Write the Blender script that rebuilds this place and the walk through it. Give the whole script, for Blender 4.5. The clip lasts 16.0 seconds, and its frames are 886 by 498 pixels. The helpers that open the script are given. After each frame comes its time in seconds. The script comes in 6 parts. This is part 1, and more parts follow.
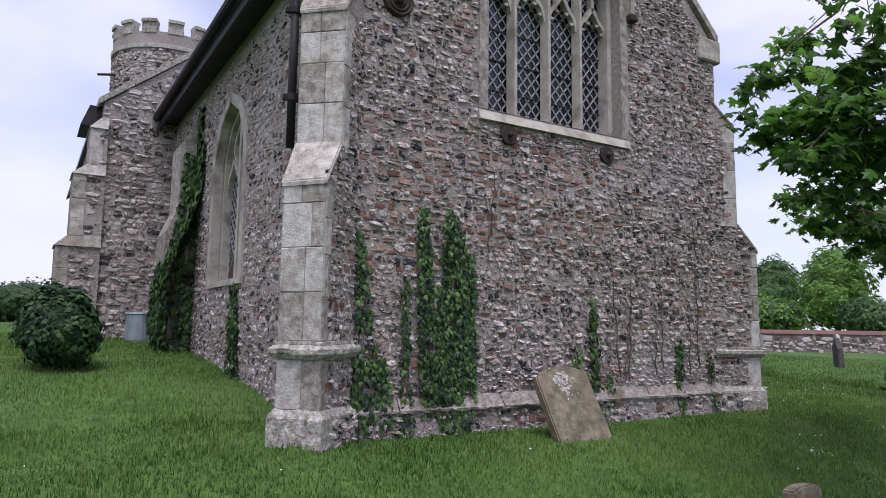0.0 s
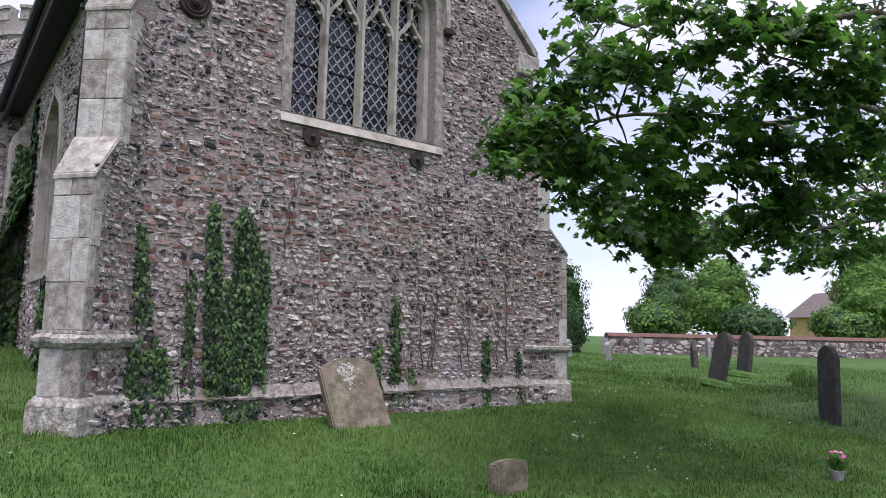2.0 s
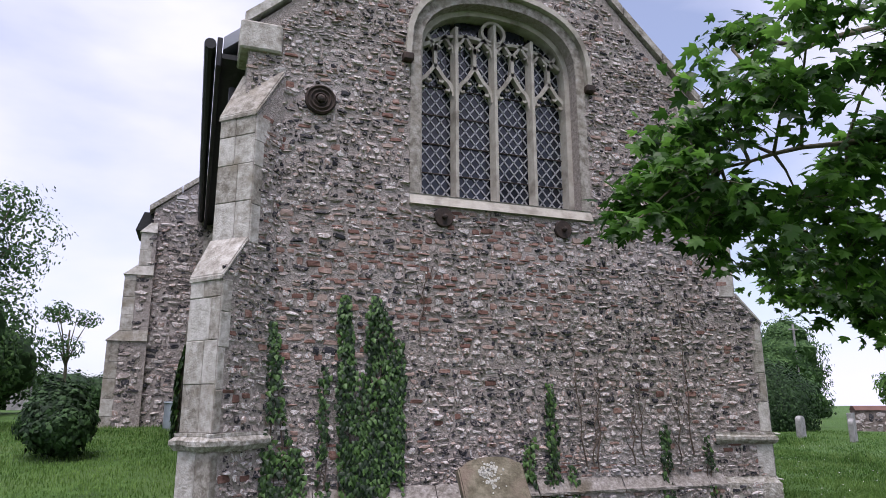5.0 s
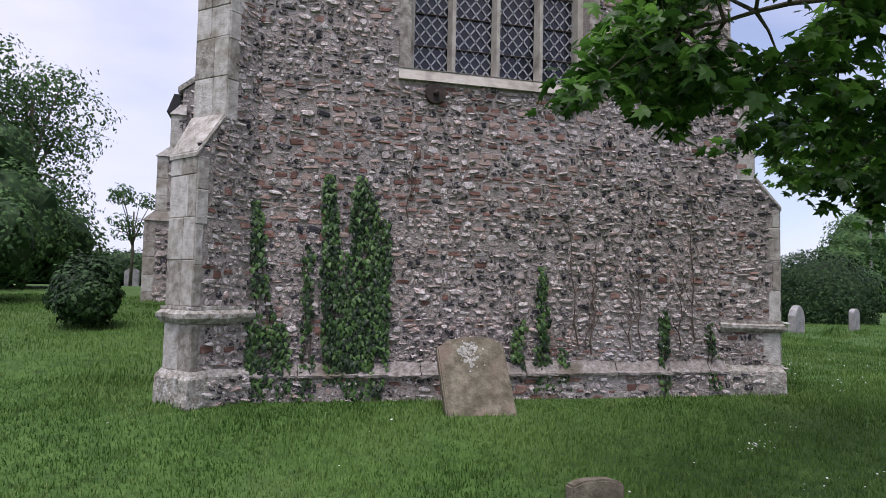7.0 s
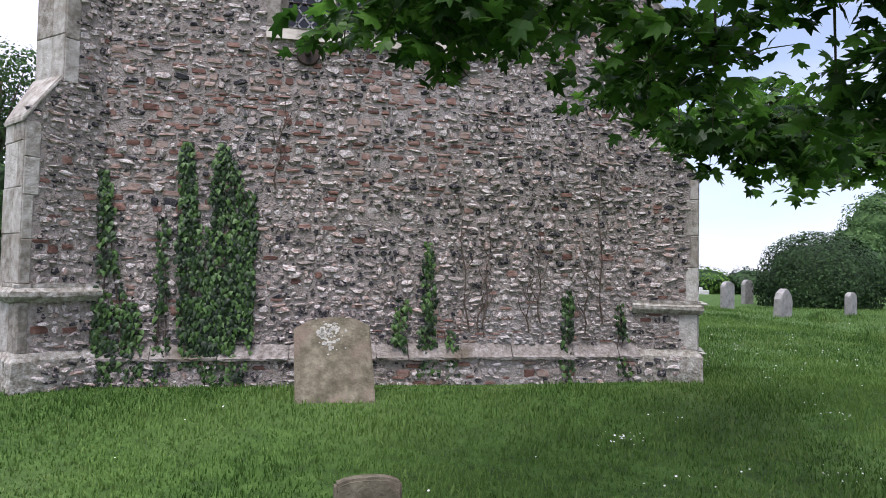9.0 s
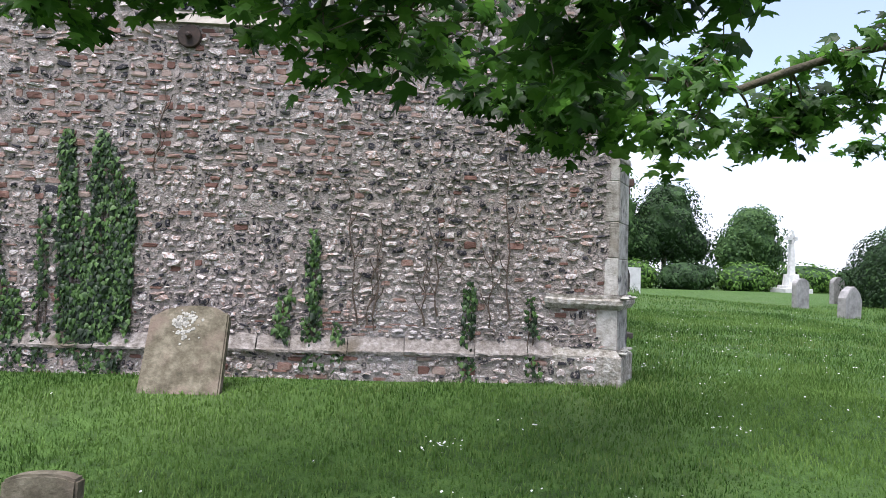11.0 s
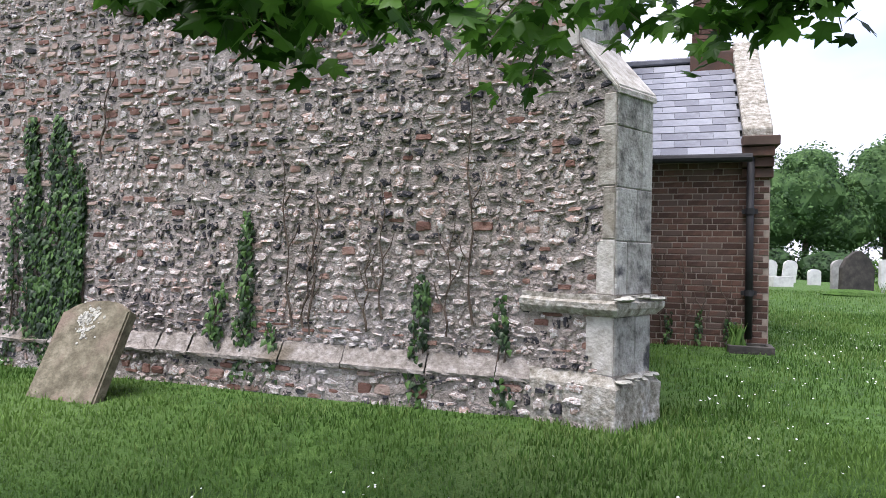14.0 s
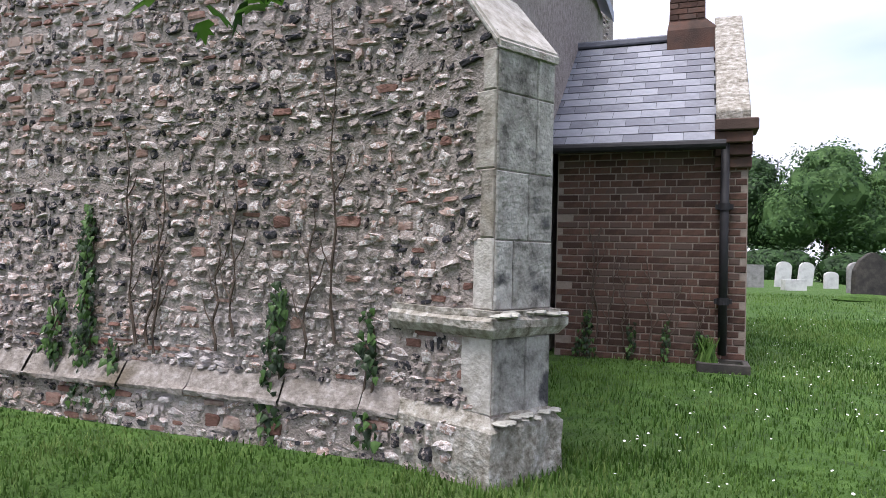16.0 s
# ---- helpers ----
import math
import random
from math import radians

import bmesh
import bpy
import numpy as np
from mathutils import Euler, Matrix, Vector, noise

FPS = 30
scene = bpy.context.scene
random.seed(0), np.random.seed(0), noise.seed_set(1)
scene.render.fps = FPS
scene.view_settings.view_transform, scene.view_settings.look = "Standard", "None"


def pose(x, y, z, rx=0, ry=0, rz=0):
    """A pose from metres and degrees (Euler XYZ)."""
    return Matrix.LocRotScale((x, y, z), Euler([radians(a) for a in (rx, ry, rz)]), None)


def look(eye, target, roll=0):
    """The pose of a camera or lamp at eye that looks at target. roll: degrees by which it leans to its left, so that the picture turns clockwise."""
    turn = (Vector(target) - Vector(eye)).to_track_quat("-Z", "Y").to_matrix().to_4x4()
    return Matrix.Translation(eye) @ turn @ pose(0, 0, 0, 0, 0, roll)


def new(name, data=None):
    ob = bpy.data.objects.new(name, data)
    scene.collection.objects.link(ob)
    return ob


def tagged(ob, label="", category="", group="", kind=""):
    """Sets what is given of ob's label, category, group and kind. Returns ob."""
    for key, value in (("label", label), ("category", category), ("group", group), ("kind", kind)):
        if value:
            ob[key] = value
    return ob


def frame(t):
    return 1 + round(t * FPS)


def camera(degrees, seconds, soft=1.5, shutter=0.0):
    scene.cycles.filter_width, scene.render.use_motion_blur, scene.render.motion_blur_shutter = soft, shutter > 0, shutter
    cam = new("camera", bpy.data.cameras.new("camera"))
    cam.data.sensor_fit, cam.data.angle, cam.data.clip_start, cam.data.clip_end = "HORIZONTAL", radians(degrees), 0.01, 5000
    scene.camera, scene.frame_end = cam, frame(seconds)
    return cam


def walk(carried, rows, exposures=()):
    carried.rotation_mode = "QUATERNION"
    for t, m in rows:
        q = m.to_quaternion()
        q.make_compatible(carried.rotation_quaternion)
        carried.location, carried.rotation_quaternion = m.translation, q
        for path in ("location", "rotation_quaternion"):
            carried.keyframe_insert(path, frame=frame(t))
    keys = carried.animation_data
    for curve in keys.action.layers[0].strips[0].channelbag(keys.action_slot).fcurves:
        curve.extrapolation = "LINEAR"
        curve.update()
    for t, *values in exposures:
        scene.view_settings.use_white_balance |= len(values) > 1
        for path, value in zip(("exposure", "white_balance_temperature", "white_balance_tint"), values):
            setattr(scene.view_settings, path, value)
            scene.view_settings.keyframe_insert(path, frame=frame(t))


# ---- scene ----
cam = camera(66.5, 16.0, soft=0.55)
PATH = [
    (0, (-4.740, -6.089, 1.085), (-3.744, -4.463, 1.304), 0.80),
    (0.5, (-4.385, -6.405, 1.064), (-3.340, -4.811, 1.290), 0.90),
    (1, (-4.139, -6.725, 1.044), (-3.007, -5.191, 1.280), 1.26),
    (1.5, (-3.958, -7.095, 1.023), (-2.808, -5.576, 1.261), 1.17),
    (2, (-3.706, -7.255, 0.985), (-2.543, -5.745, 1.221), 1.15),
    (2.5, (-3.424, -7.377, 0.987), (-2.261, -5.868, 1.223), 1.19),
    (3, (-3.084, -7.390, 1.006), (-1.972, -5.844, 1.241), 1.24),
    (3.5, (-2.788, -7.123, 1.069), (-1.848, -5.466, 1.309), 1.11),
    (4, (-2.783, -6.962, 1.136), (-2.004, -5.248, 1.514), 0.33),
    (4.2, (-2.853, -6.948, 1.153), (-2.110, -5.242, 1.622), -0.30),
    (6.3, (-2.218, -7.187, 1.186), (-1.709, -5.351, 1.428), 0.90),
    (6.5, (-2.138, -7.176, 1.179), (-1.641, -5.333, 1.379), 1.04),
    (7, (-1.848, -7.088, 1.141), (-1.372, -5.232, 1.258), 1.26),
    (7.5, (-1.515, -7.049, 1.126), (-1.045, -5.190, 1.219), 1.23),
    (8, (-1.102, -7.020, 1.113), (-0.651, -5.155, 1.202), 1.19),
    (8.5, (-0.685, -6.900, 1.104), (-0.255, -5.030, 1.187), 1.28),
    (9, (-0.229, -6.875, 1.084), (0.181, -5.001, 1.160), 1.21),
    (9.5, (0.232, -6.872, 1.059), (0.617, -4.992, 1.129), 1.35),
    (10, (0.710, -6.904, 1.097), (1.073, -5.020, 1.161), 1.36),
    (10.2, (0.910, -6.977, 1.094), (1.262, -5.091, 1.157), 1.36),
    (12.3, (3.644, -5.805, 1.032), (3.249, -3.926, 1.079), 1.38),
    (12.5, (3.745, -5.691, 1.028), (3.331, -3.816, 1.079), 1.16),
    (13, (4.019, -5.421, 1.009), (3.551, -3.560, 1.065), 1.04),
    (13.5, (4.226, -5.130, 1.006), (3.671, -3.293, 1.053), 1.16),
    (14, (4.436, -4.771, 1.071), (3.818, -2.954, 1.100), 1.25),
    (14.5, (4.640, -4.444, 1.095), (3.997, -2.635, 1.129), 1.23),
    (15, (4.694, -4.026, 1.092), (4.051, -2.218, 1.128), 1.23),
    (15.5, (4.862, -3.835, 1.119), (4.204, -2.031, 1.142), 1.50),
    (16, (5.035, -3.513, 1.109), (4.358, -1.716, 1.139), 1.36),
]
walk(cam, [(t, look(eye, target, roll)) for t, eye, target, roll in PATH],
     [(0, 0.35, 5850, 20), (3, 0.6, 5900, 20), (7, 0.35, 5950, 20), (10, 0.88, 5950, 16), (13, 1.18, 6000, 15), (16, 0.93, 6050, 16)])

# ---- light ----
world = bpy.data.worlds.new("overcast_sky")
scene.world = world
world.use_nodes = True
wn, wl = world.node_tree.nodes, world.node_tree.links
wn.clear()
sky = wn.new("ShaderNodeTexSky")
sky.sky_type, sky.sun_disc = "NISHITA", False
sky.sun_elevation, sky.sun_rotation = radians(66), radians(212)
sky_gain = wn.new("ShaderNodeVectorMath")
sky_gain.operation = "SCALE"
sky_gain.inputs["Scale"].default_value = 0.12
coords = wn.new("ShaderNodeTexCoord")
stretch = wn.new("ShaderNodeMapping")
stretch.inputs["Scale"].default_value = (1.0, 1.0, 2.6)
stretch.inputs["Location"].default_value = (0.35, 0.1, 0.2)
cloud_noise = wn.new("ShaderNodeTexNoise")
cloud_noise.inputs["Scale"].default_value, cloud_noise.inputs["Detail"].default_value = 1.7, 6
cloud_noise.inputs["Roughness"].default_value = 0.45
cloud_ramp = wn.new("ShaderNodeValToRGB")
cloud_ramp.color_ramp.elements[0].position, cloud_ramp.color_ramp.elements[1].position = 0.32, 0.56
cloud_ramp.color_ramp.elements[0].color = (0.25, 0.25, 0.25, 1)
cloud_ramp.color_ramp.elements[1].color = (0.97, 0.97, 0.97, 1)
cloud_mix = wn.new("ShaderNodeMix")
cloud_mix.data_type = "RGBA"
cloud_mix.inputs["B"].default_value = (0.74, 0.73, 0.81, 1)
background = wn.new("ShaderNodeBackground")
background.inputs["Strength"].default_value = 1.0
world_out = wn.new("ShaderNodeOutputWorld")
wl.new(sky.outputs[0], sky_gain.inputs[0])
wl.new(coords.outputs["Generated"], stretch.inputs[0])
wl.new(stretch.outputs[0], cloud_noise.inputs["Vector"])
wl.new(cloud_noise.outputs["Fac"], cloud_ramp.inputs[0])
wl.new(cloud_ramp.outputs[0], cloud_mix.inputs["Factor"])
wl.new(sky_gain.outputs[0], cloud_mix.inputs["A"])
wl.new(cloud_mix.outputs["Result"], background.inputs[0])
wl.new(background.outputs[0], world_out.inputs[0])

sun_data = bpy.data.lights.new("sun", "SUN")
sun_data.energy, sun_data.angle, sun_data.color = 3.1, radians(35), (1.0, 0.94, 0.85)
sun = new("sun", sun_data)
sun.matrix_world = look((-5, -9, 30), (0, 0, 0))


# ---- materials ----
def material(name, colours, scale=8.0, detail=6, rough=0.85, bump=0.3, bump_scale=60.0, stain=None, stain_scale=1.2,
             stain_range=(0.52, 0.68), island=0.0, per_object=0.0, spec=0.3, bump_distance=0.01, metallic=0.0, transmit=0.0):
    """Noise-coloured surface: colours along a ramp, a large-scale stain, a fine relief."""
    m = bpy.data.materials.new(name)
    m.use_nodes = True
    n, l = m.node_tree.nodes, m.node_tree.links
    bsdf = n["Principled BSDF"]
    pos = n.new("ShaderNodeTexCoord")
    tex = n.new("ShaderNodeTexNoise")
    tex.inputs["Scale"].default_value, tex.inputs["Detail"].default_value = scale, detail
    tex.inputs["Roughness"].default_value = 0.65
    ramp = n.new("ShaderNodeValToRGB")
    els = ramp.color_ramp.elements
    lo, hi = 0.3, 0.7
    for k, c in enumerate(colours):
        p = lo + (hi - lo) * k / max(1, len(colours) - 1)
        e = els[k] if k < 2 else els.new(p)
        e.position, e.color = p, (*c, 1)
    l.new(pos.outputs["Object"], tex.inputs["Vector"])
    fac = tex.outputs["Fac"]
    if island or per_object:
        info = n.new("ShaderNodeNewGeometry") if island else n.new("ShaderNodeObjectInfo")
        rnd = info.outputs["Random Per Island"] if island else info.outputs["Random"]
        amount = island or per_object
        shift = n.new("ShaderNodeMapRange")
        shift.inputs["To Min"].default_value, shift.inputs["To Max"].default_value = -0.5 * amount, 0.5 * amount
        l.new(rnd, shift.inputs["Value"])
        add = n.new("ShaderNodeMath")
        l.new(fac, add.inputs[0])
        l.new(shift.outputs[0], add.inputs[1])
        fac = add.outputs[0]
    l.new(fac, ramp.inputs[0])
    colour = ramp.outputs[0]
    if stain:
        big = n.new("ShaderNodeTexNoise")
        big.inputs["Scale"].default_value, big.inputs["Detail"].default_value = stain_scale, 5
        mask = n.new("ShaderNodeMapRange")
        mask.inputs["From Min"].default_value, mask.inputs["From Max"].default_value = stain_range
        mix = n.new("ShaderNodeMix")
        mix.data_type = "RGBA"
        mix.inputs["B"].default_value = (*stain, 1)
        l.new(pos.outputs["Object"], big.inputs["Vector"])
        l.new(big.outputs["Fac"], mask.inputs["Value"])
        l.new(mask.outputs[0], mix.inputs["Factor"])
        l.new(colour, mix.inputs["A"])
        colour = mix.outputs["Result"]
    l.new(colour, bsdf.inputs["Base Color"])
    bsdf.inputs["Roughness"].default_value = rough
    bsdf.inputs["Specular IOR Level"].default_value = spec
    bsdf.inputs["Metallic"].default_value = metallic
    if bump:
        fine = n.new("ShaderNodeTexNoise")
        fine.inputs["Scale"].default_value, fine.inputs["Detail"].default_value = bump_scale, 5
        relief = n.new("ShaderNodeBump")
        relief.inputs["Strength"].default_value, relief.inputs["Distance"].default_value = bump, bump_distance
        l.new(pos.outputs["Object"], fine.inputs["Vector"])
        l.new(fine.outputs["Fac"], relief.inputs["Height"])
        l.new(relief.outputs[0], bsdf.inputs["Normal"])
    if transmit:
        glow = n.new("ShaderNodeBsdfTranslucent")
        blend = n.new("ShaderNodeMixShader")
        blend.inputs[0].default_value = transmit
        l.new(colour, glow.inputs[0])
        l.new(bsdf.outputs[0], blend.inputs[1])
        l.new(glow.outputs[0], blend.inputs[2])
        l.new(blend.outputs[0], n["Material Output"].inputs[0])
    return m


MORTAR = material("lime_mortar", [(0.17, 0.145, 0.13), (0.30, 0.262, 0.24), (0.42, 0.38, 0.36)], 22, 9, 0.95, 1.0, 60,
                  stain=(0.38, 0.34, 0.325), stain_scale=0.9, bump_distance=0.02)
FLINT = material("flint_cobble", [(0.03, 0.03, 0.036), (0.22, 0.185, 0.17), (0.36, 0.315, 0.295), (0.29, 0.235, 0.21), (0.45, 0.41, 0.395), (0.62, 0.59, 0.585), (0.34, 0.25, 0.215)], 30, 9,
                 0.78, 1.0, 70, island=0.5, stain=(0.42, 0.39, 0.39), stain_scale=0.8, stain_range=(0.58, 0.72))
BRICK_BIT = material("old_brick_fragment", [(0.14, 0.075, 0.06), (0.22, 0.125, 0.10), (0.27, 0.18, 0.15), (0.34, 0.26, 0.225)], 14, 7, 0.9, 0.7, 80, island=0.6)
ASHLAR = material("weathered_limestone", [(0.17, 0.15, 0.125), (0.31, 0.285, 0.25), (0.42, 0.395, 0.36), (0.54, 0.515, 0.485)], 11, 10, 0.9, 0.6, 45,
                  stain=(0.24, 0.21, 0.165), stain_scale=2.6, stain_range=(0.56, 0.72), per_object=0.25, bump_distance=0.015)
ASHLAR_GREY = material("grey_lichened_limestone", [(0.12, 0.115, 0.108), (0.28, 0.27, 0.252), (0.39, 0.38, 0.36), (0.50, 0.49, 0.47)], 9, 9, 0.92, 0.8, 40,
                       stain=(0.07, 0.07, 0.075), stain_scale=3.4, stain_range=(0.57, 0.64), per_object=0.2, bump_distance=0.02)
LEDGE = material("mossy_moulding_stone", [(0.10, 0.09, 0.07), (0.24, 0.22, 0.185), (0.38, 0.36, 0.325), (0.58, 0.56, 0.54)], 17, 9, 0.95, 0.8, 40, bump_distance=0.02)
PLINTH = material("plinth_render", [(0.11, 0.098, 0.085), (0.24, 0.215, 0.195), (0.38, 0.355, 0.34)], 17, 10, 0.95, 0.8, 35,
                  stain=(0.13, 0.11, 0.085), stain_scale=2.2, bump_distance=0.02)
RED_BRICK = material("red_vestry_brick", [(0.065, 0.038, 0.03), (0.10, 0.056, 0.043), (0.135, 0.075, 0.057), (0.11, 0.075, 0.062)], 6, 6, 0.92, 0.5, 90, per_object=0.6,
                     stain=(0.06, 0.042, 0.035), stain_scale=1.4)
BRICK_JOINT = material("brick_mortar", [(0.22, 0.18, 0.15), (0.34, 0.29, 0.25)], 12, 6, 0.95, 0.5, 60)
SLATE = material("blue_grey_slate", [(0.13, 0.135, 0.165), (0.19, 0.20, 0.235), (0.25, 0.26, 0.30)], 5, 5, 0.5, 0.25, 60, per_object=0.5, spec=0.5)
BLACK_PAINT = material("black_painted_timber", [(0.012, 0.012, 0.014), (0.025, 0.025, 0.028)], 10, 4, 0.6, 0.2, 40)
IRON = material("rusty_cast_iron", [(0.02, 0.017, 0.016), (0.045, 0.032, 0.026), (0.07, 0.045, 0.035)], 14, 6, 0.7, 0.4, 70, metallic=0.2)
TRACERY = material("window_stone", [(0.30, 0.27, 0.23), (0.40, 0.37, 0.32), (0.48, 0.45, 0.40)], 7, 7, 0.9, 0.5, 45, stain=(0.20, 0.18, 0.15), stain_scale=3.0)
LEAD = material("window_lead", [(0.26, 0.26, 0.27), (0.42, 0.42, 0.44)], 20, 4, 0.6, 0.2, 60, metallic=0.3)
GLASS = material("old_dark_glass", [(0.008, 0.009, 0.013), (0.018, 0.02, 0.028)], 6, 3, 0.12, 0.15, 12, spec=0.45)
# near-black colour that stands in for the shade inside the church
INSIDE_SHADE = material("interior_shade", [(0.02, 0.02, 0.02), (0.03, 0.03, 0.03)], 3, 2, 1.0, 0, 1)
SOIL = material("turf", [(0.024, 0.05, 0.010), (0.05, 0.105, 0.018), (0.08, 0.15, 0.03)], 5, 9, 0.95, 0.8, 60,
                stain=(0.07, 0.12, 0.03), stain_scale=0.35, bump_distance=0.03)
GRASS = material("grass_blade", [(0.032, 0.078, 0.010), (0.062, 0.135, 0.02), (0.095, 0.185, 0.034), (0.15, 0.22, 0.06)], 0.8, 5, 0.7, 0, 1, island=0.4, transmit=0.3,
                 stain=(0.14, 0.24, 0.05), stain_scale=0.25)
IVY = material("ivy_leaf", [(0.010, 0.024, 0.008), (0.018, 0.044, 0.010), (0.034, 0.08, 0.016), (0.07, 0.14, 0.03)], 3, 4, 0.5, 0, 1, island=0.6, spec=0.4, transmit=0.12)
IVY_STEM = material("ivy_stem", [(0.06, 0.045, 0.035), (0.13, 0.10, 0.08)], 12, 4, 0.95, 0.4, 60)
MAPLE = material("sycamore_leaf", [(0.022, 0.062, 0.009), (0.04, 0.105, 0.015), (0.068, 0.165, 0.023), (0.12, 0.26, 0.038)], 0.9, 4, 0.45, 0, 1, island=0.5, spec=0.4, transmit=0.6)
BARK = material("sycamore_bark", [(0.045, 0.04, 0.03), (0.10, 0.09, 0.06), (0.17, 0.155, 0.10)], 7, 7, 0.95, 0.7, 30, bump_distance=0.02)
YEW = material("yew_foliage", [(0.007, 0.022, 0.005), (0.015, 0.042, 0.010), (0.03, 0.07, 0.016)], 2, 4, 0.7, 0, 1, island=0.5, transmit=0.1)
TREE_LEAF = material("far_foliage", [(0.025, 0.06, 0.018), (0.05, 0.11, 0.03), (0.09, 0.17, 0.05)], 0.6, 4, 0.7, 0, 1, island=0.5, transmit=0.25)
SHRUB_LEAF = material("bright_shrub_foliage", [(0.05, 0.11, 0.015), (0.09, 0.19, 0.03), (0.14, 0.26, 0.05)], 0.6, 4, 0.7, 0, 1, island=0.5, transmit=0.3)
# dark hedge leaves; also paints the shade on cores inside other foliage
DARK_LEAF = material("dark_foliage_and_inner_shade", [(0.008, 0.022, 0.006), (0.018, 0.045, 0.012), (0.035, 0.08, 0.02)], 1.0, 4, 0.7, 0, 1, island=0.5, transmit=0.1)
GRAVE = material("lichened_headstone", [(0.06, 0.052, 0.035), (0.13, 0.115, 0.08), (0.24, 0.215, 0.16)], 9, 8, 0.95, 0.6, 45,
                 stain=(0.20, 0.15, 0.12), stain_scale=2.6, bump_distance=0.015)
GRAVE_GREY = material("grey_headstone", [(0.15, 0.145, 0.14), (0.26, 0.255, 0.25), (0.36, 0.35, 0.34)], 5, 8, 0.95, 0.6, 35, bump_distance=0.015)
GRAVE_DARK = material("dark_slate_headstone", [(0.025, 0.024, 0.024), (0.05, 0.046, 0.042), (0.09, 0.08, 0.07)], 5, 8, 0.85, 0.5, 35)
GRAVE_WHITE = material("pale_marble", [(0.42, 0.42, 0.42), (0.58, 0.58, 0.57), (0.68, 0.68, 0.67)], 4, 6, 0.8, 0.2, 40)
LICHEN = material("white_lichen", [(0.30, 0.29, 0.25), (0.48, 0.47, 0.43)], 25, 5, 0.95, 0.5, 80)
DAISY = material("daisy_petal", [(0.65, 0.65, 0.65), (0.8, 0.8, 0.8)], 5, 2, 0.8, 0, 1)
PINK = material("pink_petal", [(0.5, 0.08, 0.28), (0.75, 0.22, 0.5)], 20, 2, 0.7, 0, 1, island=0.4)
ZINC = material("galvanised_bin", [(0.22, 0.25, 0.28), (0.32, 0.36, 0.39)], 5, 5, 0.5, 0.1, 30, metallic=0.4)
YARD_STONE = material("rubble_boundary_stone", [(0.07, 0.055, 0.05), (0.16, 0.13, 0.115), (0.30, 0.26, 0.24)], 3, 6, 0.95, 0.8, 12, bump_distance=0.05)
YARD_CAP = material("red_brick_coping", [(0.11, 0.065, 0.055), (0.17, 0.095, 0.08)], 3, 6, 0.95, 0.4, 20)
HOUSE_WALL = material("yellow_rendered_house", [(0.42, 0.30, 0.13), (0.5, 0.37, 0.18)], 2, 4, 0.9, 0.1, 20)
HOUSE_ROOF = material("pantile_roof", [(0.10, 0.08, 0.075), (0.17, 0.14, 0.13)], 3, 5, 0.9, 0.3, 14)


# ---- mesh helpers ----
def part(name, bm, mat, parent=None, label="", smooth=False):
    me = bpy.data.meshes.new(name)
    bm.to_mesh(me)
    bm.free()
    me.materials.append(mat)
    if smooth:
        me.polygons.foreach_set("use_smooth", [True] * len(me.polygons))
    ob = new(name, me)
    if parent is not None:
        ob.parent = parent
    if label:
        tagged(ob, label=label)
    return ob


def raw(name, verts, faces, mat, parent=None, label="", smooth=False):
    me = bpy.data.meshes.new(name)
    me.from_pydata([tuple(v) for v in verts], [], faces)
    me.materials.append(mat)
    if smooth:
        me.polygons.foreach_set("use_smooth", [True] * len(me.polygons))
    ob = new(name, me)
    if parent is not None:
        ob.parent = parent
    if label:
        tagged(ob, label=label)
    return ob


def thing(name, label, category, at=(0, 0, 0), group="", kind=""):
    ob = new(name)
    ob.location = at
    ob.empty_display_size = 0.2
    return tagged(ob, label, category, group, kind)


def box(bm, x0, x1, y0, y1, z0, z1, bevel=0.0):
    made = bmesh.ops.create_cube(bm, size=1.0)["verts"]
    for v in made:
        v.co = Vector((x0 + (v.co.x + 0.5) * (x1 - x0), y0 + (v.co.y + 0.5) * (y1 - y0), z0 + (v.co.z + 0.5) * (z1 - z0)))
    if bevel:
        edges = list({e for v in made for e in v.link_edges})
        bmesh.ops.bevel(bm, geom=edges, offset=bevel, segments=1, affect="EDGES")
    return made


def prism(bm, low, high, z0, z1):
    """A closed solid between two rings of as many plan points."""
    a = [bm.verts.new((x, y, z0)) for x, y in low]
    b = [bm.verts.new((x, y, z1)) for x, y in high]
    n = len(a)
    for i in range(n):
        bm.faces.new((a[i], a[(i + 1) % n], b[(i + 1) % n], b[i]))
    bm.faces.new(list(reversed(a)))
    bm.faces.new(b)
    bmesh.ops.recalc_face_normals(bm, faces=bm.faces[:])


def tube(bm, path, radii, sides=8):
    """A tapered round bar along a path of points."""
    rings = []
    for i, p in enumerate(path):
        p = Vector(p)
        d = Vector(path[min(i + 1, len(path) - 1)]) - Vector(path[max(i - 1, 0)])
        q = d.to_track_quat("Z", "Y")
        r = radii[i] if hasattr(radii, "__len__") else radii
        rings.append([bm.verts.new(p + q @ Vector((r * math.cos(2 * math.pi * k / sides), r * math.sin(2 * math.pi * k / sides), 0))) for k in range(sides)])
    for a, b in zip(rings, rings[1:]):
        for k in range(sides):
            bm.faces.new((a[k], a[(k + 1) % sides], b[(k + 1) % sides], b[k]))
    bm.faces.new(list(reversed(rings[0])))
    bm.faces.new(rings[-1])


